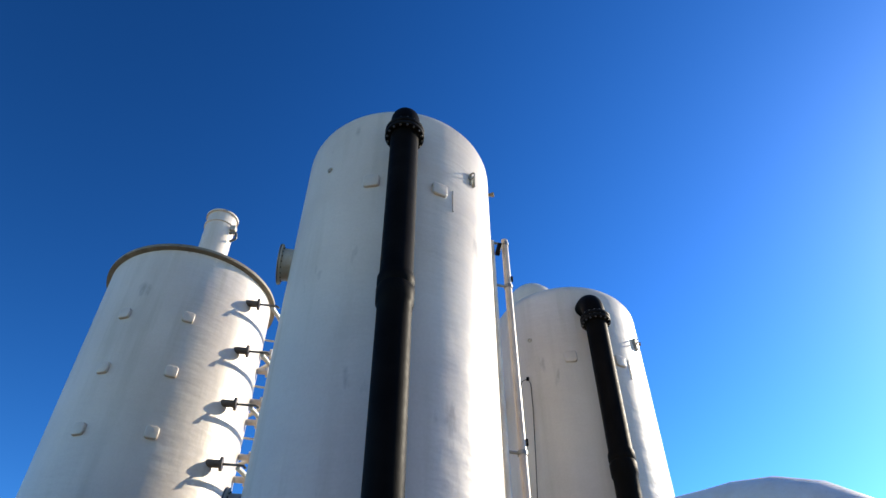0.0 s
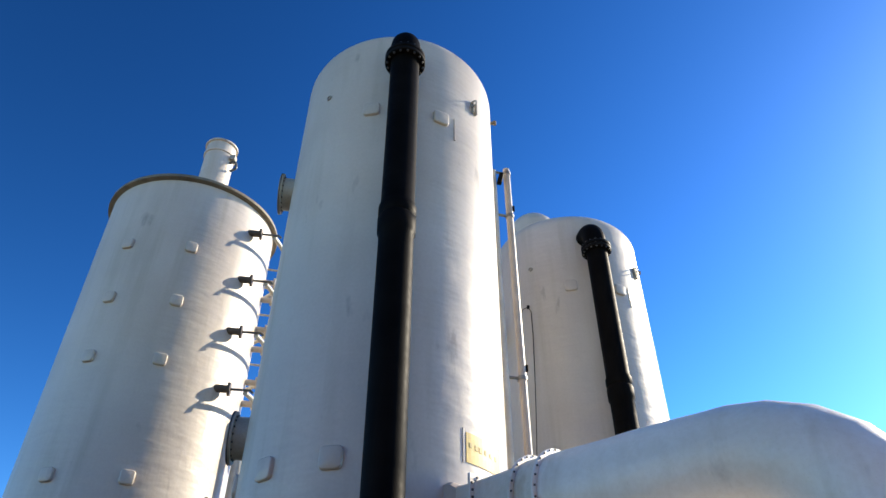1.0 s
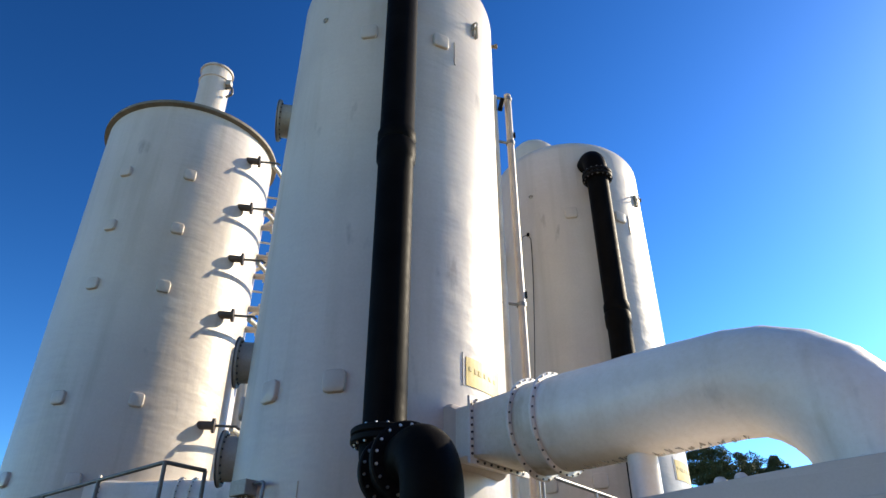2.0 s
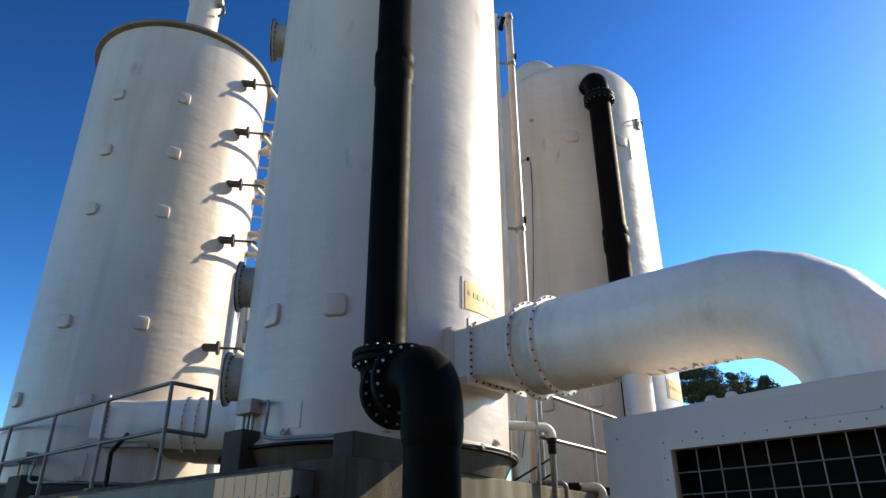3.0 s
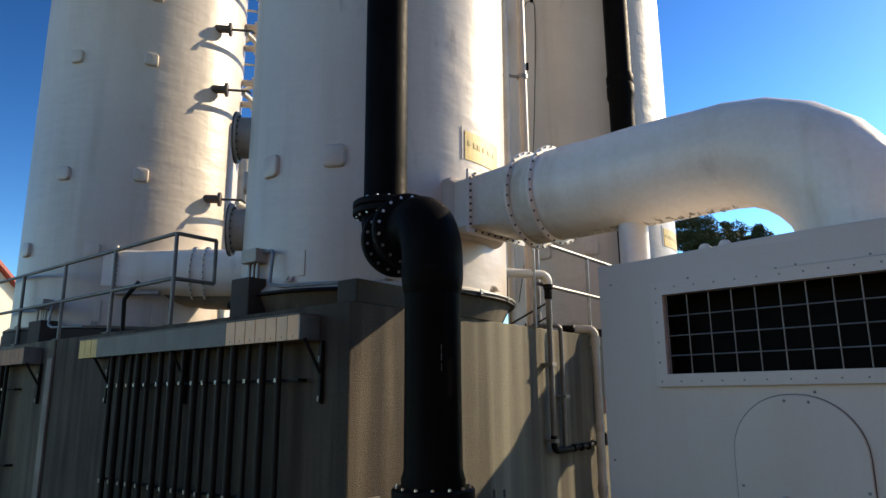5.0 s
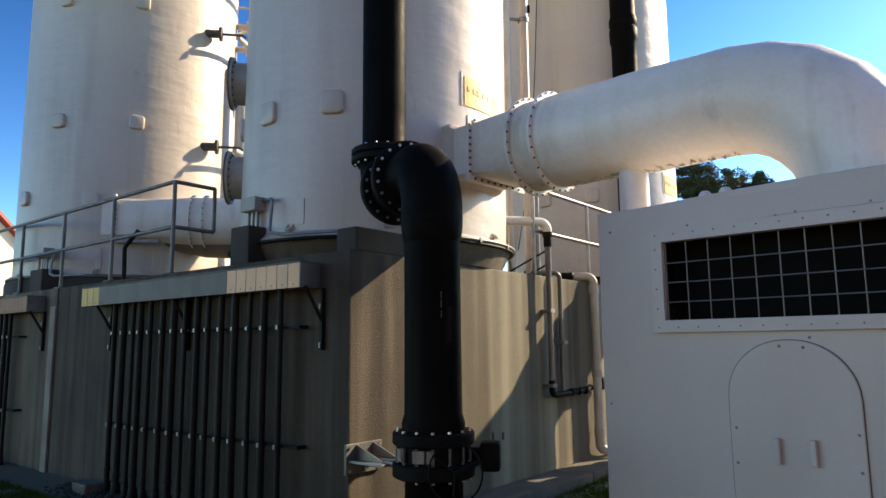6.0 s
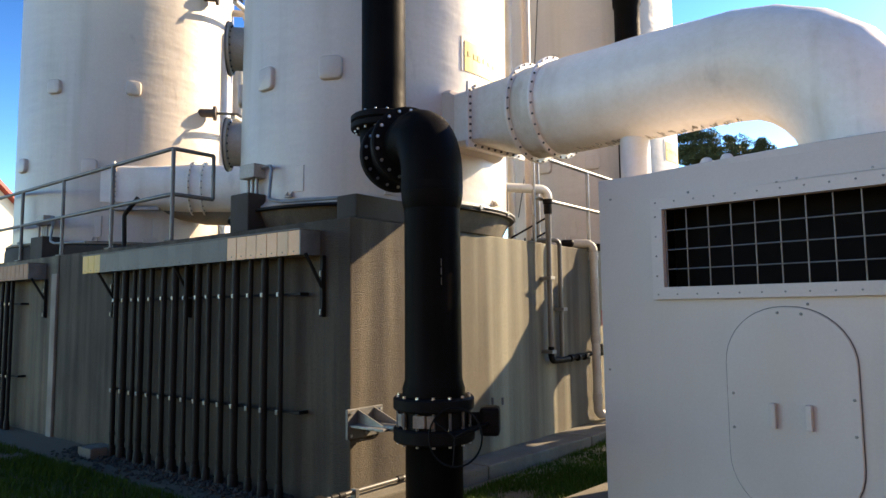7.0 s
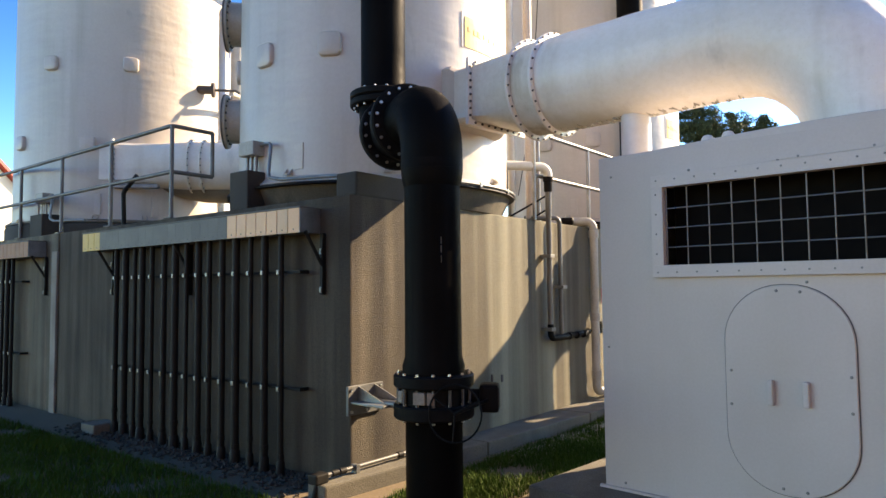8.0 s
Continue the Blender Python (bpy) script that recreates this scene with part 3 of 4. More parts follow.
def anchor(parent, angle, z, r, like=None):
    if like is None:
        bm = box((-0.02, -0.09, 0), (0.004, 0.09, 0.012), 0.001)
        for y in (-0.05, 0.05):
            g = [bm.verts.new((x, y + s, h)) for s in (-0.007, 0.007) for x, h in ((0.006, 0), (0.10, 0), (0.006, 0.10))]
            bm.faces.new((g[0], g[1], g[2]))
            bm.faces.new((g[3], g[5], g[4]))
            for i in range(3):
                bm.faces.new((g[i], g[i + 3], g[(i + 1) % 3 + 3], g[(i + 1) % 3]))
        box((0.006, -0.06, -0.006), (0.11, 0.06, 0.008), 0.002, bm)
        bmesh.ops.recalc_face_normals(bm, faces=bm.faces[:])
        bmesh.ops.scale(bm, vec=(0.62, 0.62, 0.62), verts=bm.verts)
        a = part("anchor_bracket", bm, FRP, parent, at=around(angle, z, r))
        part("bolt", ring_bolt(0.012, 0.016), BOLT, a, at=pose(0.04, 0, 0.004))
        return a
    return shared("anchor_bracket", like, parent, around(angle, z, r))


def build_tower():
    """A domed scrubber tower with covers, manways and a faded sign. Origin on its axis, at the ground."""
    R = 1.55
    t = thing("scrubber_tower", Matrix.Translation(NEAR) @ pose(0, 0, 0, 0, 0.46, 0), "tall white domed fibreglass scrubber tower on a plinth", "scrubber tower", "scrubber towers")
    prof = [(0, 2.66), (R, 2.66)]
    prof += [(R, 2.66 + (10.57 - 2.66) * i / 24) for i in range(1, 25)]
    prof += [(1.2 + 0.35 * math.cos(k), 10.57 + 0.35 * math.sin(k)) for k in (math.pi / 2 * i / 8 for i in range(1, 9))]
    prof += [(1.2 * math.cos(k), 10.92 + 0.16 * math.sin(k)) for k in (math.pi / 2 * i / 6 for i in range(1, 7))]
    shell = part("shell", lathe(prof, 96), FRP, t)
    part("base_flange", lathe([(R, 2.64), (1.605, 2.637), (1.612, 2.645), (1.605, 2.657), (R + 0.025, 2.68), (R, 2.71)], 72, True), FRP, t, "weathered grey base flange")
    first = None
    for ang, z in ((-99.5, 9.0), (-62.3, 9.0), (-130.5, 3.98), (-101, 3.98), (150, 9.0), (100, 9.0), (20, 4.0)):
        if first is None:
            first = part("lug_cover", lug(), FRP, t, at=around(ang, z, R))
        else:
            shared("lug_cover", first, t, around(ang, z, R))
    for ang, z, b, rim in ((-171, 8.52, 0.25, 0.31), (-172, 4.68, 0.25, 0.31), (-173, 3.54, 0.25, 0.31)):
        n = stub(t, ang, z, R, 0.19, b, rim, GREY_FRP, "manway")
        bolt = None
        for i in range(18):
            k = 2 * math.pi * (i + 0.5) / 18
            m = pose(0.145, b * 0.5 * math.cos(k) + rim * 0.43 * math.cos(k), b * 0.5 * math.sin(k) + rim * 0.43 * math.sin(k), 0, -90)
            bolt = part("bolt", ring_bolt(0.013, 0.02), DARK_BOLT, n, at=m) if bolt is None else (shared("bolt", bolt, n, m), bolt)[1]
        part("gasket", lathe([(rim * 0.9, 0.0), (rim + 0.006, 0.0), (rim + 0.006, 0.014), (rim * 0.9, 0.014)], 28, True), DARK_BOLT, n, at=pose(0.168, 0, 0, 0, 90))
    shared("lug_cover", first, t, around(-166, 4.06, R))
    # small fittings near the shoulder
    stub(t, -4, 10.30, R, 0.10, 0.03, 0.042, RIM, "vent_nozzle")
    ear = bmesh.new()
    box((-0.01, -0.006, -0.16), (0.05, 0.006, 0.10), 0.002, ear)
    box((-0.01, 0.07, -0.16), (0.05, 0.082, 0.10), 0.002, ear)
    eye = lathe([(0.045, -0.008), (0.065, -0.008), (0.065, 0.008), (0.045, 0.008)], 16, True)
    join(ear, eye, pose(0.06, -0.02, 0, 90))
    part("lifting_lug", ear, GREY_FRP, t, at=around(-40, 9.70, R))
    eye2 = lathe([(0.03, -0.008), (0.045, -0.008), (0.045, 0.008), (0.03, 0.008)], 14, True)
    part("lifting_eye", eye2, GREY_FRP, t, at=around(-128, 9.6, R) @ pose(0.015, 0, 0, 0, 90))
    part("seam_strip", box((-0.01, -0.012, -0.22), (0.012, 0.012, 0.22), 0.004), FRP, t, at=around(-53.5, 8.9, R))
    # curved sign with faded bars of print
    sign = bmesh.new()
    n, a0, a1, z0, z1 = 10, -48.5, -25, 4.08, 4.40
    cols = []
    for i in range(n + 1):
        k = radians(a0 + (a1 - a0) * i / n)
        cols.append([sign.verts.new((rr * math.cos(k), rr * math.sin(k), z)) for rr, z in ((R + 0.002, z0), (R + 0.007, z0), (R + 0.007, z1), (R + 0.002, z1))])
    for a, b in zip(cols, cols[1:]):
        for i in range(4):
            j = (i + 1) % 4
            sign.faces.new((a[i], b[i], b[j], a[j]))
    sign.faces.new(cols[0])
    sign.faces.new(cols[-1][::-1])
    bmesh.ops.recalc_face_normals(sign, faces=sign.faces[:])
    plate = part("sign", sign, YELLOW, t, "faded yellow warning sign with illegible print")
    for ang, w, z, h in ((-46.3, 0.035, 4.27, 0.05), (-42.8, 0.05, 4.26, 0.06), (-40.4, 0.05, 4.255, 0.06), (-37.2, 0.03, 4.255, 0.05), (-33.5, 0.04, 4.25, 0.045), (-29.5, 0.03, 4.25, 0.04)):
        part("print_bar", box((-0.0, -w / 2, -h / 2), (0.004, w / 2, h / 2)), INK, plate, at=around(ang, z, R + 0.006))
    # raised border of the sign
    part("sign_border", box((-0.005, -0.02, -0.17), (0.006, 0.0, 0.20), 0.002), FRP, t, at=around(-49.5, 4.24, R))
    a = None
    for ang in (-143, -117, -80, -30, 10, 60, 120, 165):
        a = anchor(t, ang, 2.72, R, a) if a is None else (anchor(t, ang, 2.72, R, a), a)[1]
    part("foot_plate", box((-0.01, -0.05, -0.13), (0.008, 0.05, 0.13), 0.004), FRP, t, at=around(-113, 2.90, R))
    # rounded vent cap on the dome
    part("vent_cap", lathe([(0, 1.06), (0.2, 1.04), (0.38, 0.96), (0.50, 0.82), (0.54, 0.65), (0.54, -0.1), (0.0, -0.1)], 32), FRP, t, at=pose(-0.6, 0.1, 10.95))
    return t


def build_stripper():
    """An open-topped tower with a rim, a stack and a row of spray nozzles."""
    R = 1.69
    c = TOWER + SITE.to_3x3() @ Vector((0, 6, 0))
    t = thing("stripping_tower", Matrix.Translation(c), "tall white fibreglass stripping tower with rimmed top and stack", "stripping tower")
    zs = [2.64 + (10.90 - 2.64) * i / 24 for i in range(25)]
    part("shell", lathe([(0, 2.64)] + [(R, z) for z in zs] + [(R, 11.01), (0.6, 11.05), (0, 11.07)], 96), FRP, t)
    part("rim", lathe([(R, 10.98), (R + 0.095, 11.005), (R + 0.10, 11.03), (R + 0.095, 11.07), (R - 0.05, 11.08)], 96, True), RIM, t, "stained brown-grey rim flange")
    part("base_flange", lathe([(R, 2.632), (R + 0.09, 2.632), (R + 0.09, 2.66), (R, 2.68)], 72, True), RIM, t)
    first = None
    for ang, z in [(a, z) for z in (9.39, 8.20, 7.03, 5.05) for a in (-104, -64.5)] + [(-126.3, 3.89), (-84, 3.81)]:
        if first is None:
            first = part("lug_cover", lug(0.22, 0.22, 0.055), FRP, t, at=around(ang, z, R))
        else:
            shared("lug_cover", first, t, around(ang, z, R))
    for z in (10.36, 9.20, 8.04, 6.88, 4.89):
        n = stub(t, -27, z, R, 0.26, 0.07, 0.12, NOZZLE, "spray_nozzle")
        n.matrix_basis = around(-27, z, R - 0.03, 36)
        # feed pipe out of the nozzle's flange, dropping to a lower union
        feed = [n.matrix_basis @ Vector(q) for q in ((0.25, 0, 0), (0.60, 0, 0), (0.66, 0.0, -0.05))]
        part("feed_pipe", tube(path(feed, 0.03, 5), 0.022, 10), PVC, t)
        # header pipe that runs round the sunny side, hung on short arms
        arc = [((R + 0.40) * math.cos(radians(k)), (R + 0.40) * math.sin(radians(k)), z - 0.04) for k in range(-18, 100, 4)]
        header = part("header_pipe", tube(arc, 0.045, 10), PVC_WHITE, t)
        for k in (15, 39, 63, 93):
            c, s = math.cos(radians(k)), math.sin(radians(k))
            part("union", tube([((R + 0.40) * c, (R + 0.40) * s, z + 0.06), ((R + 0.40) * c, (R + 0.40) * s, z - 0.09)], 0.045, 10), PVC_WHITE, header)
            part("arm", tube([((R - 0.01) * c, (R - 0.01) * s, z - 0.07), ((R + 0.40) * c, (R + 0.40) * s, z - 0.07)], 0.022, 8), PVC_WHITE, header)
    for z in (9.86, 9.42, 8.70, 8.25, 7.52, 7.08, 6.35, 5.95):
        stub(t, 11, z, R, 0.22, 0.06, 0.115, FRP, "side_nozzle")
    part("vent_pipe", lathe([(0.0, 10.9), (0.34, 10.9), (0.34, 13.22), (0.37, 13.23), (0.37, 13.27), (0.345, 13.29), (0.345, 13.53), (0.385, 13.54), (0.385, 13.58), (0.31, 13.58), (0.31, 12.9), (0.0, 12.9)], 40), FRP, t, "white vent stack with flanged collar", at=pose(0.1, 0.0, 0))
    goose = path([(0.40, -0.1, 13.0), (0.58, -0.14, 13.0), (0.62, -0.15, 12.78), (0.47, -0.12, 12.72)], 0.06, 5)
    part("gooseneck", tube(goose, 0.03, 10), PVC, t)
    part("gauge", box((0.42, -0.2, 13.05), (0.55, -0.05, 13.2), 0.02), GREY_FRP, t)
    a = None
    for ang in (-112, -79, -52):
        part("foot_plate", box((-0.01, -0.05, -0.16), (0.02, 0.05, 0.16), 0.008), FRP, t, at=around(ang, 2.90, R))
    for ang in (-150, -126, -80, -57, -30, 10, 60):
        a = anchor(t, ang, 2.68, R, a) if a is None else (anchor(t, ang, 2.68, R, a), a)[1]
    return t


# ---- ducts ----
def loft(rings):
    bm = bmesh.new()
    vs = [[bm.verts.new(p) for p in r] for r in rings]
    n = len(vs[0])
    for a, b in zip(vs, vs[1:]):
        for i in range(n):
            j = (i + 1) % n
            bm.faces.new((a[i], a[j], b[j], b[i]))
    bmesh.ops.recalc_face_normals(bm, faces=bm.faces[:])
    return smooth(bm, 30)


def rect_ring(x, hw, hh, n=48):
    out = []
    for i in range(n):
        k = 2 * math.pi * (i + 0.5) / n
        c, s = math.cos(k), math.sin(k)
        f = 1 / max(abs(c), abs(s))
        out.append((x, hw * c * f, hh * s * f))
    return out


def round_ring(x, r, n=48):
    return [(x, r * math.cos(2 * math.pi * (i + 0.5) / n), r * math.sin(2 * math.pi * (i + 0.5) / n)) for i in range(n)]


def blend_ring(x, hw, hh, r, f):
    return [tuple(a + (b - a) * f for a, b in zip(p, q)) for p, q in zip(rect_ring(x, hw, hh), round_ring(x, r))]


def rect_flange(parent, x, hw, hh, w, th):
    bm = bmesh.new()
    for lo, hi in (((x, -hw - w, hh), (x + th, hw + w, hh + w)), ((x, -hw - w, -hh - w), (x + th, hw + w, -hh)), ((x, -hw - w, -hh), (x + th, -hw, hh)), ((x, hw, -hh), (x + th, hw + w, hh))):
        box(lo, hi, 0.003, bm)
    fl = part("duct_flange", bm, FRP_DUCT, parent)
    first = None
    for sgn in (-1, 1):
        for i in range(8):
            m1 = pose(x + th, sgn * (hw + w / 2), -hh + (i + 0.5) * hh / 4, 0, 90)
            m2 = pose(x + th, -hw + (i + 0.5) * hw / 4, sgn * (hh + w / 2), 0, 90)
            for m in (m1, m2):
                if first is None:
                    first = part("bolt", ring_bolt(0.013, 0.014), DARK_BOLT, fl, at=m)
                else:
                    shared("bolt", first, fl, m)
    return fl


def build_duct():
    """The elbowed duct from tower to fan housing: x from the tower's axis along the duct."""
    yaw = degrees(math.atan2(-0.687, 0.727))
    t = thing("air_duct", Matrix.Translation(TOWER) @ pose(0, 0, 3.522, 0, 0, yaw) @ pose(0, 0, 0, 0, 0.90, 0), "large white fibreglass air duct elbowing down to the housing", "duct", "air ducts")
    hw, hh, r = 0.40, 0.27, 0.435
    part("stub_duct", loft([rect_ring(1.42, hw, hh), rect_ring(1.80, hw, hh)]), FRP_DUCT, t)
    part("stub_saddle", loft([rect_ring(1.40, hw + 0.05, hh + 0.06), rect_ring(1.55, hw + 0.03, hh + 0.04), rect_ring(1.60, hw + 0.002, hh + 0.002)]), FRP, t)
    rect_flange(t, 1.80, hw, hh, 0.055, 0.03)
    part("transition", loft([blend_ring(1.805 + 0.50 * f, hw, hh, r, f) for f in (0, 0.25, 0.5, 0.75, 1.0)]), FRP_STAINED, t, "stained white transition piece")
    flange(t, (1, 0, 0), (2.285, 0, 0), r - 0.002, r + 0.05, 0.03, 30, FRP_DUCT, DARK_BOLT, 0.0105)
    part("spool", tube([(2.305, 0, 0), (2.56, 0, 0)], r, 64, caps=False), FRP_STAINED, t)
    flange(t, (1, 0, 0), (2.545, 0, 0), r - 0.002, r + 0.05, 0.03, 30, FRP_DUCT, DARK_BOLT, 0.0105)
    end, br = 5.09, 0.88
    pts = [(2.57, 0, 0)] + [(2.57 + (end - br - 2.57) * i / 8, 0, 0) for i in range(1, 8)] + bend((2, 0, 0), (end, 0, 0), (end, 0, -2), br, 6) + [(end, 0, -0.92)]
    part("elbow_duct", tube(pts, [r + 0.003 * math.sin(i * 1.9) - (0.0 if i < 7 else 0.012) for i in range(len(pts))], 64, caps=False), FRP_DUCT, t)
    # frayed laminate edge along the underside
    rng = random.Random(4)
    fr = bmesh.new()
    for i in range(56):
        x = 2.64 + i * 0.029 + rng.uniform(-0.015, 0.015)
        k0, span, lean, w = radians(-98 + rng.uniform(-6, 8)), radians(rng.uniform(3, 10)), rng.uniform(-0.02, 0.03), rng.uniform(0.0012, 0.003)
        rows = []
        for j in range(5):
            k, f = k0 + span * j / 4, w * math.sin(math.pi * (j + 0.3) / 4.6)
            rows.append([fr.verts.new((x + lean * j / 4 + d, rr * math.cos(k), rr * math.sin(k))) for d, rr in ((-f, r - 0.004), (0, r + 0.007 + f), (f, r - 0.004))])
        for a, b in zip(rows, rows[1:]):
            fr.faces.new((a[0], a[1], b[1], b[0]))
            fr.faces.new((a[1], a[2], b[2], b[1]))
    tagged(part("frayed_edge", fr, GREY_FRP, t), kind="stuff")
    copy_thing(t, Matrix.Translation(SITE.to_3x3() @ Vector((STEP, 0, 0))) @ t.matrix_basis)
    # column that carries the duct
    p = t.matrix_basis @ Vector((3.325, 0, 0))
    col = thing("duct_support", Matrix.Translation((p.x, p.y, 0)), "white round support column under the duct", "support column")
    part("column", lathe([(0, -0.05), (0.125, -0.05), (0.125, 3.06), (0, 3.06)], 32), FRP_DUCT, col)
    part("base_plate", lathe([(0.125, -0.05), (0.22, -0.05), (0.22, 0.03), (0.125, 0.03)], 32, True), STEEL, col)


def build_link_duct():
    a, b = Vector((-5.05, 10.45, 3.54)), Vector((-1.9, 10.78, 3.42))
    d = b - a
    yaw = degrees(math.atan2(d.y, d.x))
    t = thing("link_duct", Matrix.Translation(a) @ pose(0, 0, 0, 0, 0, yaw), "white duct joining the stripping tower to the scrubber", "duct")
    L = d.length
    part("stub_duct", loft([rect_ring(-0.3, 0.36, 0.30), rect_ring(0.10, 0.36, 0.30)]), FRP_DUCT, t)
    rect_flange(t, 0.07, 0.36, 0.30, 0.05, 0.03)
    part("transition", loft([blend_ring(0.10 + 1.05 * f, 0.36, 0.30, 0.385, f) for f in (0, 0.25, 0.5, 0.75, 1)]), FRP_DUCT, t)
    flange(t, (1, 0, 0), (1.14, 0, 0), 0.383, 0.425, 0.03, 26, FRP_DUCT, DARK_BOLT, 0.0105)
    part("spool", tube([(1.15, 0, 0), (L, 0, 0)], 0.385, 48, caps=False), FRP_DUCT, t)
    flange(t, (1, 0, 0), (1.33, 0, 0), 0.383, 0.425, 0.03, 26, FRP_DUCT, DARK_BOLT, 0.0105)
    # added body: puts the duct's dark underside in colour and widens its shadow
    part("drip_pan", tube([(0.45, 0.10, -0.18), (1.3, 0.20, -0.20), (L - 0.25, 0.22, -0.22), (L - 0.05, 0.22, -0.20)], [0.20, 0.34, 0.37, 0.36], 32), RIM, t, "added brown body for the duct's stained, shaded underside")
    part("bracket", box((0.1, -0.42, -0.40), (0.75, -0.30, -0.34), 0.01), STEEL, t)


# ---- black pipework ----
def build_black_pipe():
    """Riser on the tower, elbows at its foot, and the down pipe with its valve."""
    t = thing("black_pipe", Matrix.Identity(4), "thick black plastic pipe with bolted flanges and elbows", "pipe", "black pipes")
    up, low = Vector((-0.522, 6.068, 0)), Vector((-0.072, 4.854, 0))
    r = 0.201
    to_tower = (TOWER - up).normalized()
    # top elbow into the shell
    top = bend(up + Vector((0, 0, 9.6)), up + Vector((0, 0, 10.13)), up + Vector((0, 0, 10.13)) + to_tower, 0.38, 10)
    part("top_elbow", tube([up + Vector((0, 0, 9.58))] + top + [up + Vector((0, 0, 10.13)) + to_tower * 0.52], r + 0.012, 40), BLACK, t)
    flange(t, (0, 0, 1), up + Vector((0, 0, 9.48)), r, 0.285, 0.07, 16, BLACK_METAL, DARK_BOLT, 0.018, True)
    flange(t, (0, 0, 1), up + Vector((0, 0, 9.56)), r, 0.285, 0.07, 16, BLACK_METAL, DARK_BOLT, 0.018)
    prof = [(0, 3.3), (r, 3.3), (r + 0.018, 3.36), (r, 3.42)] + [(r, 3.42 + i * 0.3) for i in range(1, 10)] + \
           [(r, 6.38), (r + 0.02, 6.42), (r + 0.024, 6.62), (r + 0.005, 6.66), (r + 0.022, 6.70), (r + 0.022, 6.80), (r, 6.86), (r, 9.52), (0, 9.52)]
    bm = lathe(prof, 40)
    bmesh.ops.transform(bm, matrix=Matrix.Translation(up), verts=bm.verts)
    part("riser", bm, BLACK, t)
    # foot elbows
    ax = Vector((0, 0, 2.915))
    run = (low - up).normalized()
    length = (low - up).length
    er = 0.34
    e1 = bend(up + Vector((0, 0, 5)), up + ax, up + ax + run * 2, er, 12)
    part("elbow", tube([up + Vector((0, 0, 3.32))] + e1 + [up + ax + run * 0.50], r + 0.02, 40), BLACK, t)
    flange(t, (0, 0, 1), up + Vector((0, 0, 3.225)), r, 0.30, 0.065, 16, BLACK_METAL, BOLT, 0.012, True)
    flange(t, (0, 0, 1), up + Vector((0, 0, 3.295)), r, 0.30, 0.065, 16, BLACK_METAL, BOLT, 0.012)
    for s in (0.36, 0.72):
        flange(t, run, up + ax + run * s, r, 0.315, 0.08, 18, BLACK_METAL, BOLT, 0.0135, True, bolt_r=0.278)
    part("gasket", tube([up + ax + run * 0.42, up + ax + run * 0.74], 0.235, 40), BLACK_METAL, t)
    e2 = bend(up + ax, low + ax, low, er, 12)
    part("elbow", tube([up + ax + run * 0.72] + e2 + [low + Vector((0, 0, 2.44))], r + 0.022, 40), BLACK, t)
    part("coupling", tube([low + Vector((0, 0, z)) for z in (2.54, 2.50, 2.42, 2.36, 2.32)], [r + 0.012, r + 0.024, r + 0.02, r + 0.012, r], 40), BLACK, t)
    prof = [(0, 1.0), (r + 0.02, 1.0), (r + 0.02, 1.06), (r + 0.002, 1.12), (r, 1.6), (r, 2.45), (0, 2.45)]
    bm = lathe(prof, 40)
    bmesh.ops.transform(bm, matrix=Matrix.Translation(low), verts=bm.verts)
    part("down_pipe", bm, BLACK, t)
    bm = lathe([(0, -0.15), (r, -0.15), (r, 0.66), (r + 0.025, 0.70), (0, 0.70)], 40)
    bmesh.ops.transform(bm, matrix=Matrix.Translation(low), verts=bm.verts)
    part("foot_pipe", bm, BLACK, t)
    flange(t, (0, 0, 1), low + Vector((0, 0, 0.915)), r, 0.285, 0.09, 14, BLACK_METAL, BOLT, 0.012)
    flange(t, (0, 0, 1), low + Vector((0, 0, 0.70)), r, 0.285, 0.10, 14, BLACK_METAL, BOLT, 0.012, True)
    # butterfly valve
    v = part("valve_body", lathe([(0, 0.80), (0.235, 0.80), (0.235, 0.915), (0, 0.915)], 32), BLACK_METAL, t, at=Matrix.Translation(low))
    rod = None
    for i in range(14):
        k = 2 * math.pi * (i + 0.5) / 14
        m = pose(0.255 * math.cos(k), 0.255 * math.sin(k), 0.8)
        if rod is None:
            rod = part("stud", tube([(0, 0, 0), (0, 0, 0.115)], 0.011, 8), DARK_BOLT, v, at=m)
        else:
            shared("stud", rod, v, m)
    for k, w in ((-112, 0.085), (-94, 0.05), (-150, 0.06)):
        part("lug", box((0.225, -w / 2, 0.818), (0.268, w / 2, 0.90), 0.006), RUST, v, "rusty valve body lug", at=pose(0, 0, 0, 0, 0, k))
    g = part("gearbox", box((-0.06, -0.08, -0.11), (0.08, 0.08, 0.09), 0.03), BLACK_METAL, t, "black valve gearbox with handwheel", at=Matrix.Translation(low) @ pose(0.385, 0.02, 0.835, 0, 0, -8))
    part("neck", tube([(-0.2, 0, 0), (-0.05, 0, 0)], 0.05, 14), BLACK_METAL, g)
    part("shaft", tube([(0.0, -0.08, -0.02), (-0.19, -0.40, -0.055)], 0.013, 10), BLACK_METAL, g)
    ring = lathe([(0.185 + 0.0065 * math.cos(k), 0.0065 * math.sin(k)) for k in (2 * math.pi * i / 8 for i in range(8))], 36, True)
    for i in range(3):
        k = 2 * math.pi * i / 3 + 0.5
        join(ring, tube([(0, 0, 0), (0.18 * math.cos(k), 0.18 * math.sin(k), 0)], 0.006, 8))
    part("handwheel", ring, BLACK_METAL, g, at=pose(-0.19, -0.40, -0.055, 80, 0, -14))
    for x in (0.03, 0.10):
        part("bolt", tube([(x, 0, 0.10), (x, 0, 0.15)], 0.009, 8), DARK_BOLT, g)
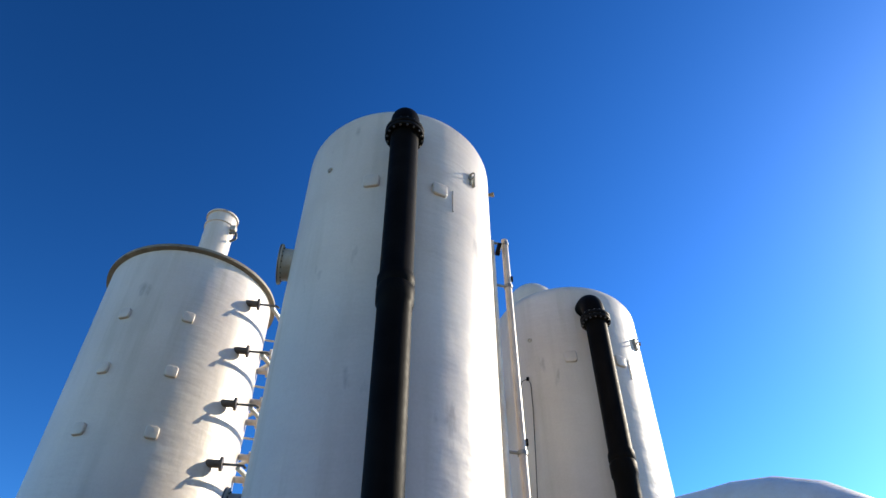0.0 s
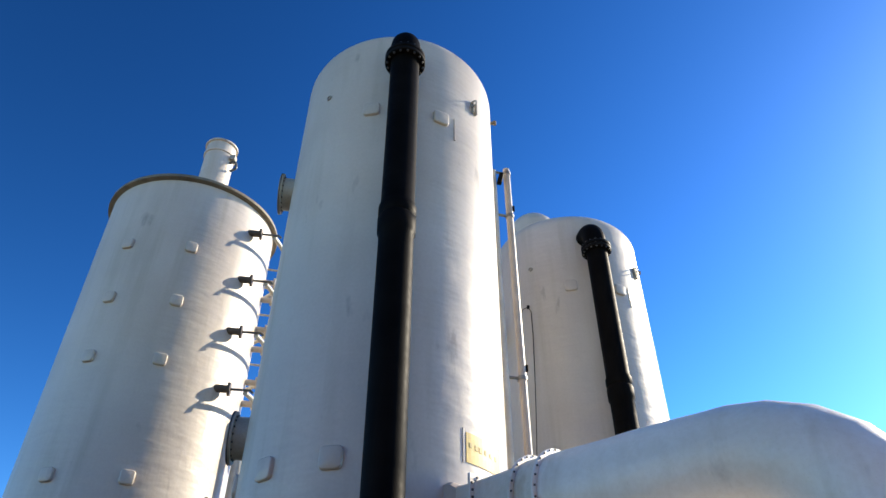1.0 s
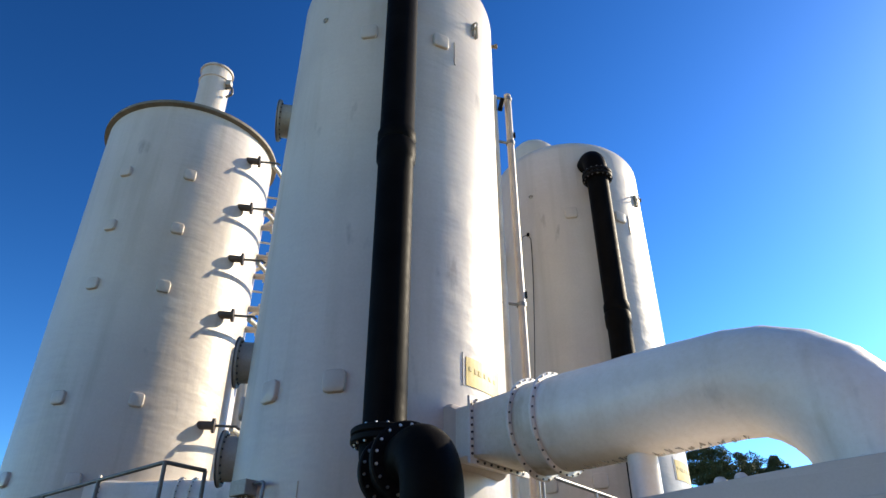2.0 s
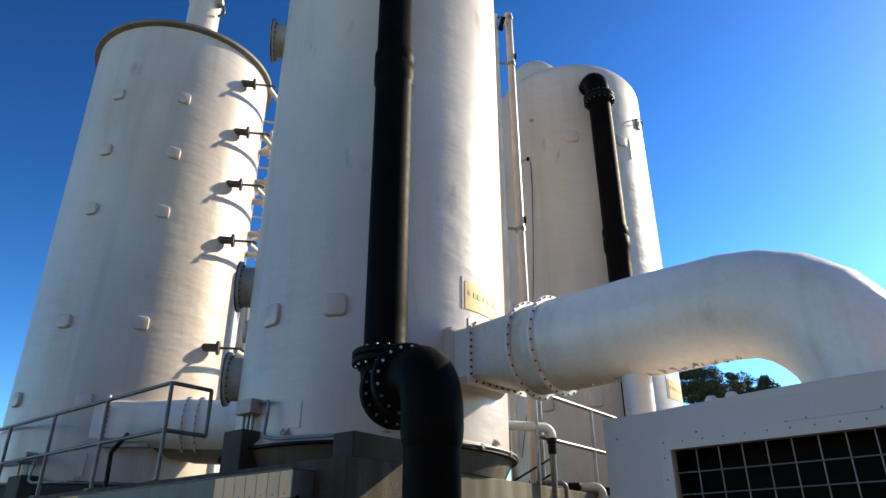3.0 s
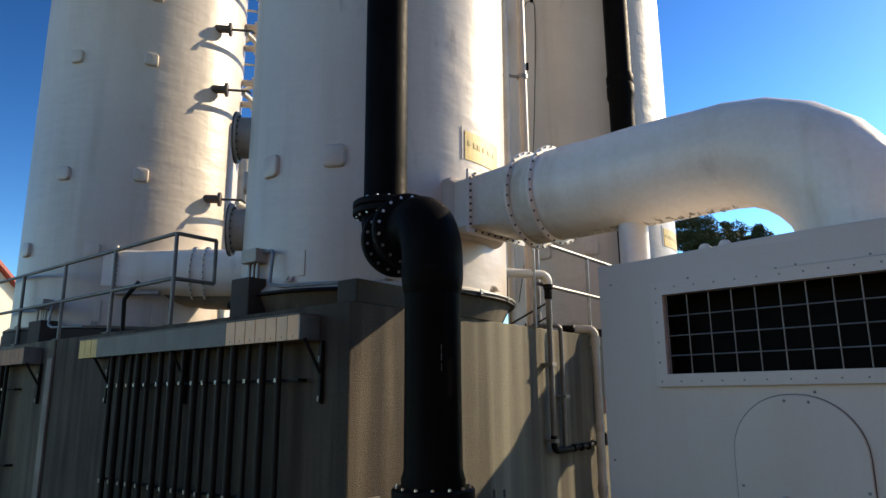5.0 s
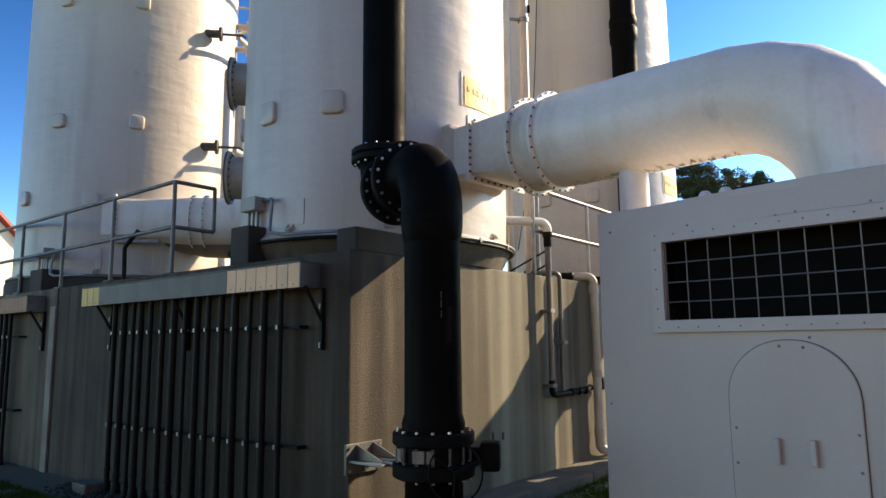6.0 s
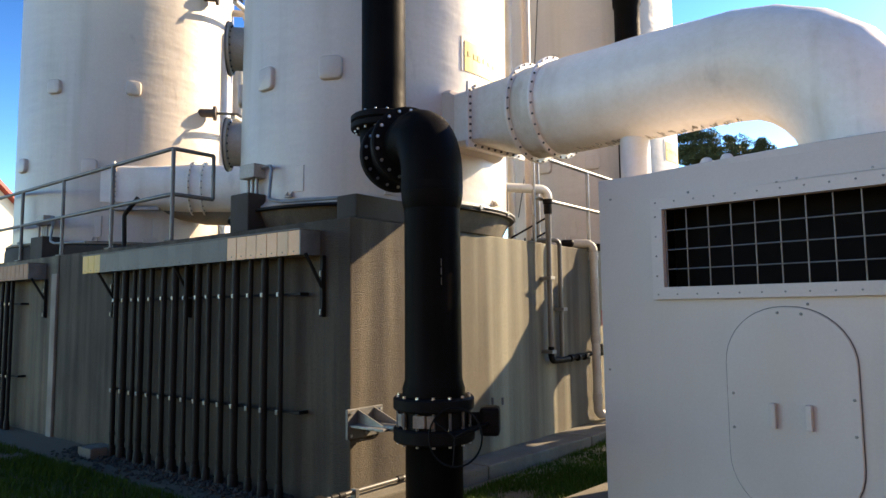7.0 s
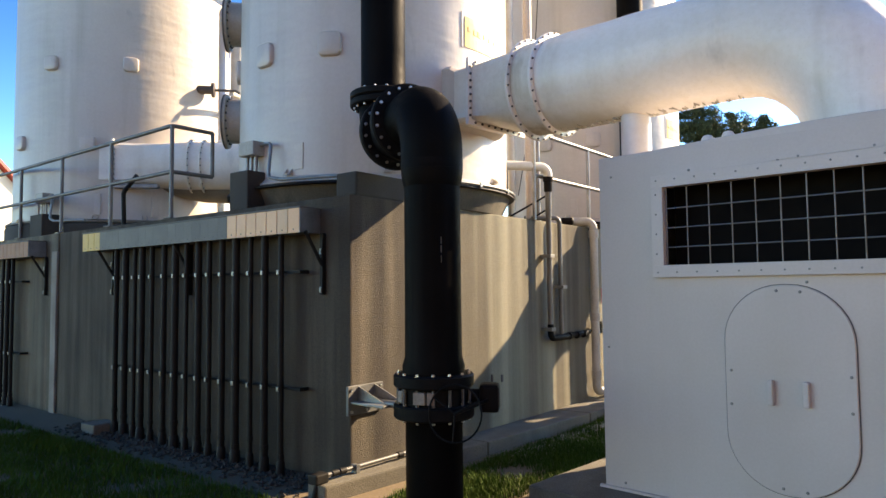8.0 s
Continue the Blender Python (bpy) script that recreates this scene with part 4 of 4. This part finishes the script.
    # pale stencilled marks, too small to read
    for dz, w in ((0, 0.004), (-0.06, 0.006), (-0.13, 0.004)):
        k = radians(-72)
        part("print_bar", box((0, -w / 2, -0.025), (0.002, w / 2, 0.025)), PVC, t, at=Matrix.Translation(low + Vector((r * math.cos(k), r * math.sin(k), 1.93 + dz))) @ pose(0, 0, 0, 0, 0, -72))
    copy_thing(t, Matrix.Translation(SITE.to_3x3() @ Vector((STEP, 0, 0))))


def build_wall_bracket():
    t = thing("pipe_bracket", site(0, 0), "galvanised wall bracket bracing the black pipe", "bracket")
    part("wall_plate", box((-0.055, -0.03, 0.56), (0.36, -0.003, 0.80), 0.004), RAIL, t)
    part("shelf", box((-0.03, -0.40, 0.655), (0.31, -0.03, 0.675), 0.004), STEEL, t)
    for a in (0.06, 0.25):
        g = bmesh.new()
        v8 = [g.verts.new((a + da, y, z)) for da in (0, 0.012) for y, z in ((-0.03, 0.675), (-0.33, 0.675), (-0.03, 0.79))]
        g.faces.new((v8[0], v8[1], v8[2]))
        g.faces.new((v8[3], v8[5], v8[4]))
        for i in range(3):
            j = (i + 1) % 3
            g.faces.new((v8[i], v8[i + 3], v8[j + 3], v8[j]))
        bmesh.ops.recalc_face_normals(g, faces=g.faces[:])
        part("gusset", g, STEEL, t)
    part("brace", tube([(0.12, -0.25, 0.665), (-0.10, -0.98, 0.72)], 0.03, 12), STEEL, t)
    first = None
    for a, z in ((-0.02, 0.77), (0.325, 0.77), (-0.02, 0.59), (0.325, 0.59), (0.15, 0.59)):
        m = pose(a, -0.03, z, 90)
        if first is None:
            first = part("bolt", ring_bolt(0.014, 0.014), BOLT, t, at=m)
        else:
            shared("bolt", first, t, m)


# ---- rails ----
def build_rails():
    t = thing("guard_rail", site(0, 0), "weathered grey pipe guard rail along the basin edge", "guard rail", "guard rails")
    a, end, r = 0.05, 14.2, 0.0235
    zt, zm = TOP + 1.05, TOP + 0.53
    part("top_rail", tube([(0.56, 2.9, zt)] + bend((0.56, 2.9, zt), (a, 2.9, zt), (a, end, zt), 0.05, 4) + [(a, end, zt)], r, 12), RAIL, t)
    part("mid_rail", tube([(0.56, 2.9, zm)] + bend((0.56, 2.9, zm), (a, 2.9, zm), (a, end, zm), 0.05, 4) + [(a, end, zm)], r, 12), RAIL, t)
    post = part("post", tube([(0, 0, 0), (0, 0, 1.05)], r, 12), RAIL, t, at=pose(a, 2.9, TOP))
    plate = part("base_plate", box((-0.06, -0.06, 0), (0.06, 0.06, 0.012), 0.002), RAIL, t, at=pose(a, 2.9, TOP))
    for i in range(1, 9):
        shared("post", post, t, pose(a, 2.9 + i * 1.405, TOP))
        shared("base_plate", plate, t, pose(a, 2.9 + i * 1.405, TOP))
    part("end_post", tube([(0.56, 2.9, zt), (0.56, 2.9, zm)], r, 12), RAIL, t)
    s = thing("guard_rail", site(0, 0), "pale galvanised guard rail on the sunlit wall top", "guard rail", "guard rails")
    part("top_rail", tube([(2.98, -0.02, zt), (8.6, -0.02, zt)], 0.024, 12), STEEL, s)
    part("mid_rail", tube([(2.98, -0.02, zm), (8.6, -0.02, zm)], 0.024, 12), STEEL, s)
    for x in (2.98, 4.40, 5.80, 7.2, 8.6):
        part("post", tube([(x, -0.02, TOP - 0.0), (x, -0.02, zt)], 0.024, 12), STEEL, s)
        part("base_plate", box((x - 0.06, -0.003, TOP), (x + 0.06, 0.10, TOP + 0.012), 0.002), STEEL, s)


# ---- cable trough and conduits ----
# bare: end covers' colour; the near trough's holds a patch of sunlight
def build_trough(b0, b1, xs, label, bare=TAN_SUN_COVER):
    t = thing("cable_trough", site(0, 0), label, "cable trough", "cable troughs")
    d0, z0, z1 = -0.233, 2.085, 2.31
    body = bmesh.new()
    box((d0 + 0.006, b0 + 0.006, z0 + 0.004), (-0.004, b1 - 0.006, z1 - 0.012), 0.004, body)
    part("trough", body, TRAY, t)
    part("lid", box((d0 - 0.012, b0 - 0.008, z1 - 0.012), (-0.003, b1 + 0.008, z1), 0.003), TRAY, t)
    n = max(1, int((b1 - b0) / 0.145))
    w = (b1 - b0) / n
    cover = part("cover", box((d0 - 0.004, 0.004, z0), (d0 + 0.006, w - 0.004, z1 - 0.014), 0.002), bare, t, "end cover plate in a warm tone", at=pose(0, b0, 0))
    grey, faded = None, None
    screw = part("screw", lathe([(0, 0.005), (0.006, 0.003), (0.007, 0)], 6), DARK_BOLT, cover, at=pose(d0 - 0.004, w / 2, z0 + 0.03, 0, -90))
    for i in range(n):
        if 7 <= i < n - 3:
            if grey is None:
                c = grey = part("cover", box((d0 - 0.004, 0.0005, z0), (d0 + 0.006, w - 0.0005, z1 - 0.014), 0.0002), TRAY, t, "weathered grey cover plate", at=pose(0, b0 + i * w, 0))
            else:
                c = shared("cover", grey, t, pose(0.0, b0 + i * w, 0))
        elif i >= n - 3:
            if faded is None:
                c = faded = part("cover", box((d0 - 0.004, 0.004, z0), (d0 + 0.006, w - 0.004, z1 - 0.014), 0.002), YELLOW_SUN_COVER, t, "yellow end cover plate with sunlight in its colour", at=pose(0, b0 + i * w, 0))
            else:
                c = shared("cover", faded, t, pose(0.0, b0 + i * w, 0))
        else:
            c = cover if i == 0 else shared("cover", cover, t, pose(0.0, b0 + i * w, 0))
        if i:
            shared("screw", screw, c, pose(d0 - 0.004, w / 2, z0 + 0.03, 0, -90))
    part("end_cap", box((d0, b0 - 0.006, z0), (-0.004, b0 + 0.004, z1 - 0.014), 0.002), STEEL, t)
    for b in (b0 - 0.06, (b0 + b1) / 2, b1 - 0.35):
        br = part("bracket", box((-0.045, b - 0.016, 1.555), (-0.003, b + 0.016, z0), 0.003), CONDUIT, t)
        for z in (1.60, 1.93):
            part("bolt", box((-0.058, b - 0.010, z - 0.028), (-0.044, b + 0.010, z + 0.022), 0.004), STEEL, br)
        part("strut", tube([(-0.03, b, 1.80), (d0 + 0.03, b + 0.02, z0 + 0.01)], 0.016, 8), CONDUIT, t)
    # conduits hang below, strapped to two rails
    rng = random.Random(int(b0 * 10))
    first, clip = None, None
    for i, b in enumerate(xs):
        r = (0.026, 0.034, 0.023, 0.037, 0.030)[i % 5]
        m = pose(-0.15, b, 0)
        bm = tube([(0, 0, -0.05), (0, 0.004 * math.sin(i), 0.9), (0, 0, z0 + 0.003)], r, 12)
        c = part("conduit", bm, CONDUIT, t, at=m)
        for z in (1.755, 0.735):
            mm = pose(0, 0, z)
            if clip is None:
                clip = part("clamp", box((-0.042, -0.015, -0.02), (-0.030, 0.015, 0.02), 0.003), STEEL, c, at=mm)
            else:
                shared("clamp", clip, c, mm)
        part("ground_fitting", tube([(0, 0, -0.03), (0, 0, 0.10), (0, 0, 0.12)], [r + 0.014, r + 0.011, r + 0.003], 10), CONDUIT, c)
        part("fitting", tube([(0, 0, 0.13 + 0.05 * (i % 3)), (0, 0, 0.17 + 0.05 * (i % 3))], r + 0.006, 10), CONDUIT, c)
    for z in (1.755, 0.735):
        part("strap_rail", box((-0.118, min(xs) - 0.22, z - 0.011), (-0.100, max(xs) + 0.12, z + 0.011), 0.003), CONDUIT, t)
        part("standoff", box((-0.10, min(xs) - 0.20, z - 0.015), (-0.002, min(xs) - 0.17, z + 0.015), 0.002), CONDUIT, t)
        part("standoff", box((-0.10, max(xs) + 0.06, z - 0.015), (-0.002, max(xs) + 0.09, z + 0.015), 0.002), CONDUIT, t)


# ---- small pipework ----
def build_pipes():
    # tall pale pipe beside the tower
    t = thing("vent_pipe", Matrix.Identity(4), "tall pale vertical pipe strapped beside the tower", "pipe")
    p = Vector((1.108, 8.533, 0))
    part("pipe", tube([p + Vector((0, 0, TOP)), p + Vector((0, 0, 9.80))], 0.057, 20), PIPE_TAN, t)
    part("side_pipe", tube([p + Vector((0.10, -0.05, TOP)), p + Vector((0.10, -0.05, 3.97)), p + Vector((0.02, -0.01, 4.04))], 0.028, 14), STEEL, t)
    q = Vector((0.875, 8.47, 0))
    part("white_pipe", tube([q + Vector((0, 0, TOP)), q + Vector((0, 0, 9.72))], 0.046, 14), PVC_WHITE, t, "thin white pipe alongside")
    for z in (9.70, 8.75, 5.84, 3.91):
        q = NEAR + (p - NEAR).normalized() * 1.545
        part("bracket", tube([Vector((q.x, q.y, z)), Vector((p.x, p.y, z))], 0.022, 8), STEEL, t)
        part("clamp", lathe([(0.06, -0.028), (0.071, -0.028), (0.071, 0.028), (0.06, 0.028)], 20, True), STEEL, t, at=Matrix.Translation(p + Vector((0, 0, z))))
    part("float_switch", box((-0.05, -0.05, -0.16), (0.03, 0.03, 0.08), 0.015), BLACK_METAL, t, at=Matrix.Translation(p + Vector((-0.10, -0.08, 9.55))) @ pose(0, 0, 0, 0, 14, 0))
    for z in (8.92, 6.0):
        part("fitting", box((0.05, -0.02, z - 0.05), (0.09, 0.02, z + 0.05), 0.006), BLACK_METAL, t, at=Matrix.Translation(p))

    t = thing("standpipe", pose(-3.55, 11.7, TOP), "short white standpipe between the towers", "pipe")
    part("pipe", lathe([(0, 0), (0.12, 0), (0.12, 4.15), (0.10, 4.19), (0, 4.2)], 24), PVC_WHITE, t)
    part("base_flange", lathe([(0.12, 0), (0.18, 0), (0.18, 0.03), (0.12, 0.03)], 24, True), PVC_WHITE, t)

    t = thing("drain_pipe", site(0, 0), "grey plastic drain pipe with black coupling on the wall", "pipe", "wall pipes")
    pts = path([(2.55, 0.30, 3.04), (3.17, -0.10, 3.04), (3.17, -0.10, 2.885)], 0.10, 7)
    part("elbow_pipe", tube(pts, 0.055, 20), PVC_WHITE, t)
    part("coupling", lathe([(0, -0.10), (0.046, -0.10), (0.05, -0.07), (0.05, 0.02), (0.06, 0.03), (0.06, 0.08), (0, 0.08)], 20), BLACK_METAL, t, at=pose(3.17, -0.10, 2.84))
    part("reducer", lathe([(0, -0.16), (0.035, -0.16), (0.038, -0.1), (0.038, 0.16), (0, 0.16)], 20), PVC, t, at=pose(3.17, -0.10, 2.60))
    pts = path([(3.17, -0.10, 2.6), (3.17, -0.10, 1.10)], 0.07, 6)
    part("pipe", tube(pts, 0.032, 16), PVC, t)
    pts = path([(3.17, -0.10, 1.16), (3.17, -0.10, 0.99), (3.6, -0.10, 0.99)], 0.07, 6)
    part("elbow", tube(pts, 0.037, 16), BLACK_METAL, t)
    pts = path([(3.2, 0.15, 2.45), (3.47, -0.08, 2.45), (3.47, -0.08, 1.0)], 0.07, 6)
    part("side_pipe", tube(pts, 0.028, 16), PVC, t)
    part("branch", tube([(3.47, -0.09, 0.99), (4.2, -0.10, 1.02)], 0.03, 14), BLACK_METAL, t)
    for x in (3.62, 3.82, 4.0):
        part("union", tube([(x, -0.10, 0.995), (x + 0.07, -0.10, 1.0)], 0.045, 14), BLACK_METAL, t)
    for x, z in ((3.17, 1.97), (3.17, 1.1), (3.47, 1.6)):
        part("clamp", box((x - 0.05, -0.145, z - 0.02), (x + 0.05, -0.002, z + 0.02), 0.004), STEEL, t)
    for z in (2.42, 2.25):
        part("stay", tube([(3.17, -0.08, z + 0.28), (2.85, 0.3, z)], 0.012, 8), CONDUIT, t)

    t = thing("down_pipe", site(0, 0), "wide pale plastic down pipe with elbow at the wall", "pipe", "wall pipes")
    pts = path([(4.1, 0.3, 2.47), (4.36, -0.10, 2.47), (4.36, -0.10, 0.22), (5.0, -0.15, 0.20)], 0.10, 8)
    # grey in place of white: this pipe's shade is put into its colour
    part("pipe", tube(pts, 0.056, 20), GREY_FRP, t)
    for z in (2.30, 1.20, 0.45):
        part("collar", lathe([(0.055, -0.05), (0.067, -0.05), (0.067, 0.05), (0.055, 0.05)], 20, True), GREY_FRP, t, at=pose(4.36, -0.10, z))
    part("tag", box((4.44, -0.155, 1.38), (4.50, -0.148, 1.58), 0.001), RED, t)
    part("valve", box((4.42, -0.15, 0.98), (4.52, -0.05, 1.14), 0.02), BLACK_METAL, t)
    part("cap", lathe([(0, -0.08), (0.05, -0.08), (0.05, 0.06), (0.03, 0.08), (0, 0.08)], 14), BLACK_METAL, t, at=pose(4.02, 0.1, 2.46, 90, 0, 30))
    g = thing("hydrant_post", site(4.78, -0.35), "green painted iron valve post by the wall", "valve post")
    part("post", lathe([(0, 0.02), (0.05, 0.02), (0.05, 2.1), (0.035, 2.14), (0, 2.15)], 16), GREEN, g)

    k = thing("kerb_conduit", site(0, 0), "steel conduit with junction box on the kerb", "conduit")
    part("conduit", tube([(-0.36, -0.10, 0.165), (1.0, -0.12, 0.165)], 0.018, 12), PVC, k)
    for x in (-0.30, -0.22, 0.45):
        part("coupling", tube([(x, -0.10 - 0.015 * (x + 0.36), 0.165), (x + 0.06, -0.101 - 0.015 * (x + 0.36), 0.165)], 0.026, 12), CONDUIT, k)
    part("junction_box", box((-0.50, -0.15, 0.121), (-0.37, -0.05, 0.20), 0.015), CONDUIT, k)
    part("riser", tube([(-0.44, -0.10, 0.14), (-0.50, -0.1, -0.03)], 0.02, 10), CONDUIT, k)
    for x in (-0.05, 0.9):
        part("clip", box((x - 0.02, -0.14, 0.118), (x + 0.02, -0.08, 0.19), 0.004), RAIL, k)

    j = thing("junction_box", site(0, 0), "small grey junction box on three conduit legs", "junction box", "junction boxes")
    part("enclosure", box((0.12, 1.51, 2.955), (0.28, 1.755, 3.10), 0.012), GREY_FRP, j)
    for b in (1.57, 1.64, 1.71):
        part("leg", tube([(0.2, b, 2.785), (0.2, b, 2.97)], 0.018, 12), STEEL, j)
    loop = path([(0.22, 1.52, 3.06), (0.18, 1.30, 3.05), (0.14, 1.29, 2.70), (0.09, 1.02, 2.645), (0.22, 0.36, 2.625)], 0.06, 6)
    part("flexible_conduit", tube(loop, 0.017, 10), STEEL, j)
    copy_thing(j, site(-0.01, 5.0, -0.05))

    # conduit that follows the plinth's rim
    c = SITE.inverted() @ NEAR
    arc = [(c.x + 1.655 * math.cos(k), c.y + 1.655 * math.sin(k), 2.65) for k in (radians(-105 + i * 5) for i in range(17))]
    r = thing("rim_conduit", site(0, 0), "thin grey conduit clipped round the plinth rim", "conduit")
    part("conduit", tube(arc, 0.018, 10), STEEL, r)
    for i in (2, 6, 10, 14):
        part("clip", box((-0.05, -0.02, -0.03), (0.02, 0.02, 0.02), 0.004), STEEL, r, at=pose(*arc[i], 0, 0, -105 + i * 5))

    # cable on the far tower
    far = TOWER + SITE.to_3x3() @ Vector((STEP, 0, 0))
    k0 = radians(-133)
    s = far + Vector((1.57 * math.cos(k0), 1.57 * math.sin(k0), 8.75))
    w = thing("cable", Matrix.Identity(4), "thin black cable hanging down the far tower", "cable")
    pts = [s + Vector((-0.25, 0.1, -0.35)), s + Vector((-0.1, 0, -0.05)), s, s + Vector((0.05, -0.03, -0.12))] + [s + Vector((0.06 - 0.02 * math.sin(i * 0.5) - 0.004 * i * i, -0.03, -0.12 - i * 0.5)) for i in range(1, 12)]
    part("wire", tube(pts, 0.007, 8), CONDUIT, w)
    part("hook", box((-0.02, -0.03, -0.03), (0.03, 0.03, 0.03), 0.008), BLACK_METAL, w, at=Matrix.Translation(s))

    # kinked drain under the link duct
    d = thing("drain_hose", site(0, 0), "black kinked drain hose below the link duct", "hose")
    part("hose", tube(path([(0.30, 4.15, 3.06), (0.22, 4.33, 2.85), (0.22, 4.30, 2.39)], 0.08, 5), 0.028, 12), CONDUIT, d)


# ---- far off ----
def build_tree(x, y, h, spread, seed):
    t = thing("pine_tree", pose(x, y, 0, 0, 0, seed * 40), "dark green pine tree behind the plant", "tree", "pine trees")
    rng = np.random.default_rng(seed)
    trunk = [(0.25 * math.sin(i * 0.9 + seed), 0.2 * math.cos(i * 0.7), h * i / 9) for i in range(9)]
    part("trunk", tube([(0, 0, -0.3)] + trunk[1:], [0.26 - 0.024 * i for i in range(9)], 10), BARK, t)
    limbs = bmesh.new()
    verts, faces = [], []
    for i in range(26):
        z = h * (0.36 + 0.62 * i / 26)
        k = i * 2.4 + rng.uniform(-0.4, 0.4)
        reach = spread * (1.15 - 0.75 * (i / 26) ** 1.5) * rng.uniform(0.55, 1.15)
        tip = Vector((math.cos(k) * reach, math.sin(k) * reach, z + reach * rng.uniform(0.05, 0.4)))
        root = Vector((0.2 * math.sin(z), 0.1, z))
        join(limbs, tube([root, (root + tip) / 2 + Vector((0, 0, 0.12)), tip], [0.06, 0.04, 0.015], 5))
        for c in range(8):
            centre = root.lerp(tip, 0.40 + 0.65 * c / 8) + Vector(rng.normal(0, 0.26, 3))
            size = rng.uniform(0.26, 0.52) * spread / 2.2
            for _ in range(340):
                o = rng.normal(0, 1, 3)
                o = o / np.linalg.norm(o) * size * rng.uniform(0.3, 1.0) ** 0.6 * np.array((1, 1, 0.6))
                p = np.array(centre) + o
                a1, a2 = rng.normal(0, 1, 3), rng.normal(0, 1, 3)
                a1 = a1 / np.linalg.norm(a1) * rng.uniform(0.05, 0.15)
                a2 = a2 / np.linalg.norm(a2) * rng.uniform(0.019, 0.046)
                q = len(verts)
                verts += [tuple(p - a2), tuple(p + a2), tuple(p + a1)]
                faces.append((q, q + 1, q + 2))
    part("limbs", limbs, BARK, t)
    me = bpy.data.meshes.new("crown")
    me.from_pydata(verts, [], faces)
    me.materials.append(NEEDLES)
    ob = new("crown", me)
    ob.parent = t


def build_far_house():
    t = thing("gabled_building", pose(-31.5, 44.5, 0, 0, 0, 68), "sunlit cream building with a red metal roof edge", "building")
    bm = bmesh.new()
    w, d, e, g = 10.0, 14.0, 7.9, 12.2
    sec = [(-w / 2, 0), (w / 2, 0), (w / 2, e), (0, g), (-w / 2, e)]
    f0 = [bm.verts.new((x, 0, z)) for x, z in sec]
    f1 = [bm.verts.new((x, d, z)) for x, z in sec]
    bm.faces.new(f0[::-1])
    bm.faces.new(f1)
    for i in range(5):
        j = (i + 1) % 5
        bm.faces.new((f0[i], f0[j], f1[j], f1[i]))
    bmesh.ops.recalc_face_normals(bm, faces=bm.faces[:])
    part("wall", bm, STUCCO, t)
    for sx in (-1, 1):
        rf = bmesh.new()
        p = [(0, g + 0.05), (sx * (w / 2 + 0.5), e - 0.37), (sx * (w / 2 + 0.5), e - 0.12), (0, g + 0.36)]
        a = [rf.verts.new((x, -0.5, z)) for x, z in p]
        b = [rf.verts.new((x, d + 0.5, z)) for x, z in p]
        rf.faces.new(a)
        rf.faces.new(b[::-1])
        for i in range(4):
            j = (i + 1) % 4
            rf.faces.new((a[i], a[j], b[j], b[i]))
        bmesh.ops.recalc_face_normals(rf, faces=rf.faces[:])
        part("roof", rf, ROOF, t)


build_ground()
build_bounce_wall()
build_basins()
build_kerb()
build_fan_housing()
tower = build_tower()
copy_thing(tower, Matrix.Translation(TOWER + SITE.to_3x3() @ Vector((STEP, 0, 0))))
build_stripper()
build_duct()
build_link_duct()
build_black_pipe()
build_wall_bracket()
build_rails()
build_trough(0.373, 4.40, [0.72, 0.95, 1.16, 1.39, 1.61, 1.83, 2.02, 2.24, 2.45, 2.67, 2.92, 3.13, 3.29, 3.50, 3.71], "long cable trough with a fan of dark conduits")
build_trough(6.04, 10.0, [6.78, 6.95, 7.14, 7.4, 7.62, 7.85, 8.1, 8.32], "far cable trough with dark conduits below", RUST_COVER)
build_pipes()
for args in ((16.6, 40.5, 12.2, 2.3, 1), (19.6, 41.4, 12.0, 1.9, 2), (14.8, 40.2, 12.4, 2.2, 3), (21.9, 42.0, 10.5, 1.5, 4), (18.3, 42.5, 12.0, 1.8, 5), (12.6, 41.5, 12.2, 2.2, 6)):
    build_tree(*args)
build_far_house()
blades("lawn", [(-3.4, -0.62, -1.0, 9.5)], 120000, 0.085, 3, "short green lawn grass beside the shaded wall")
blades("lawn", [(-0.5, 4.9, -2.2, -0.47)], 75000, 0.08, 4, "sunlit green grass between kerb and pad")
pebbles(5, 900, (1.6, 4.8), -0.50, 0.13, (0.008, 0.026), STONE, "loose pale gravel along the kerb")
pebbles(6, 1500, (0.1, 4.6), -0.02, 0.22, (0.008, 0.032), DEBRIS, "dark rubble and litter under the conduits")


def motions():
    """Nothing but the camera moves."""


motions()
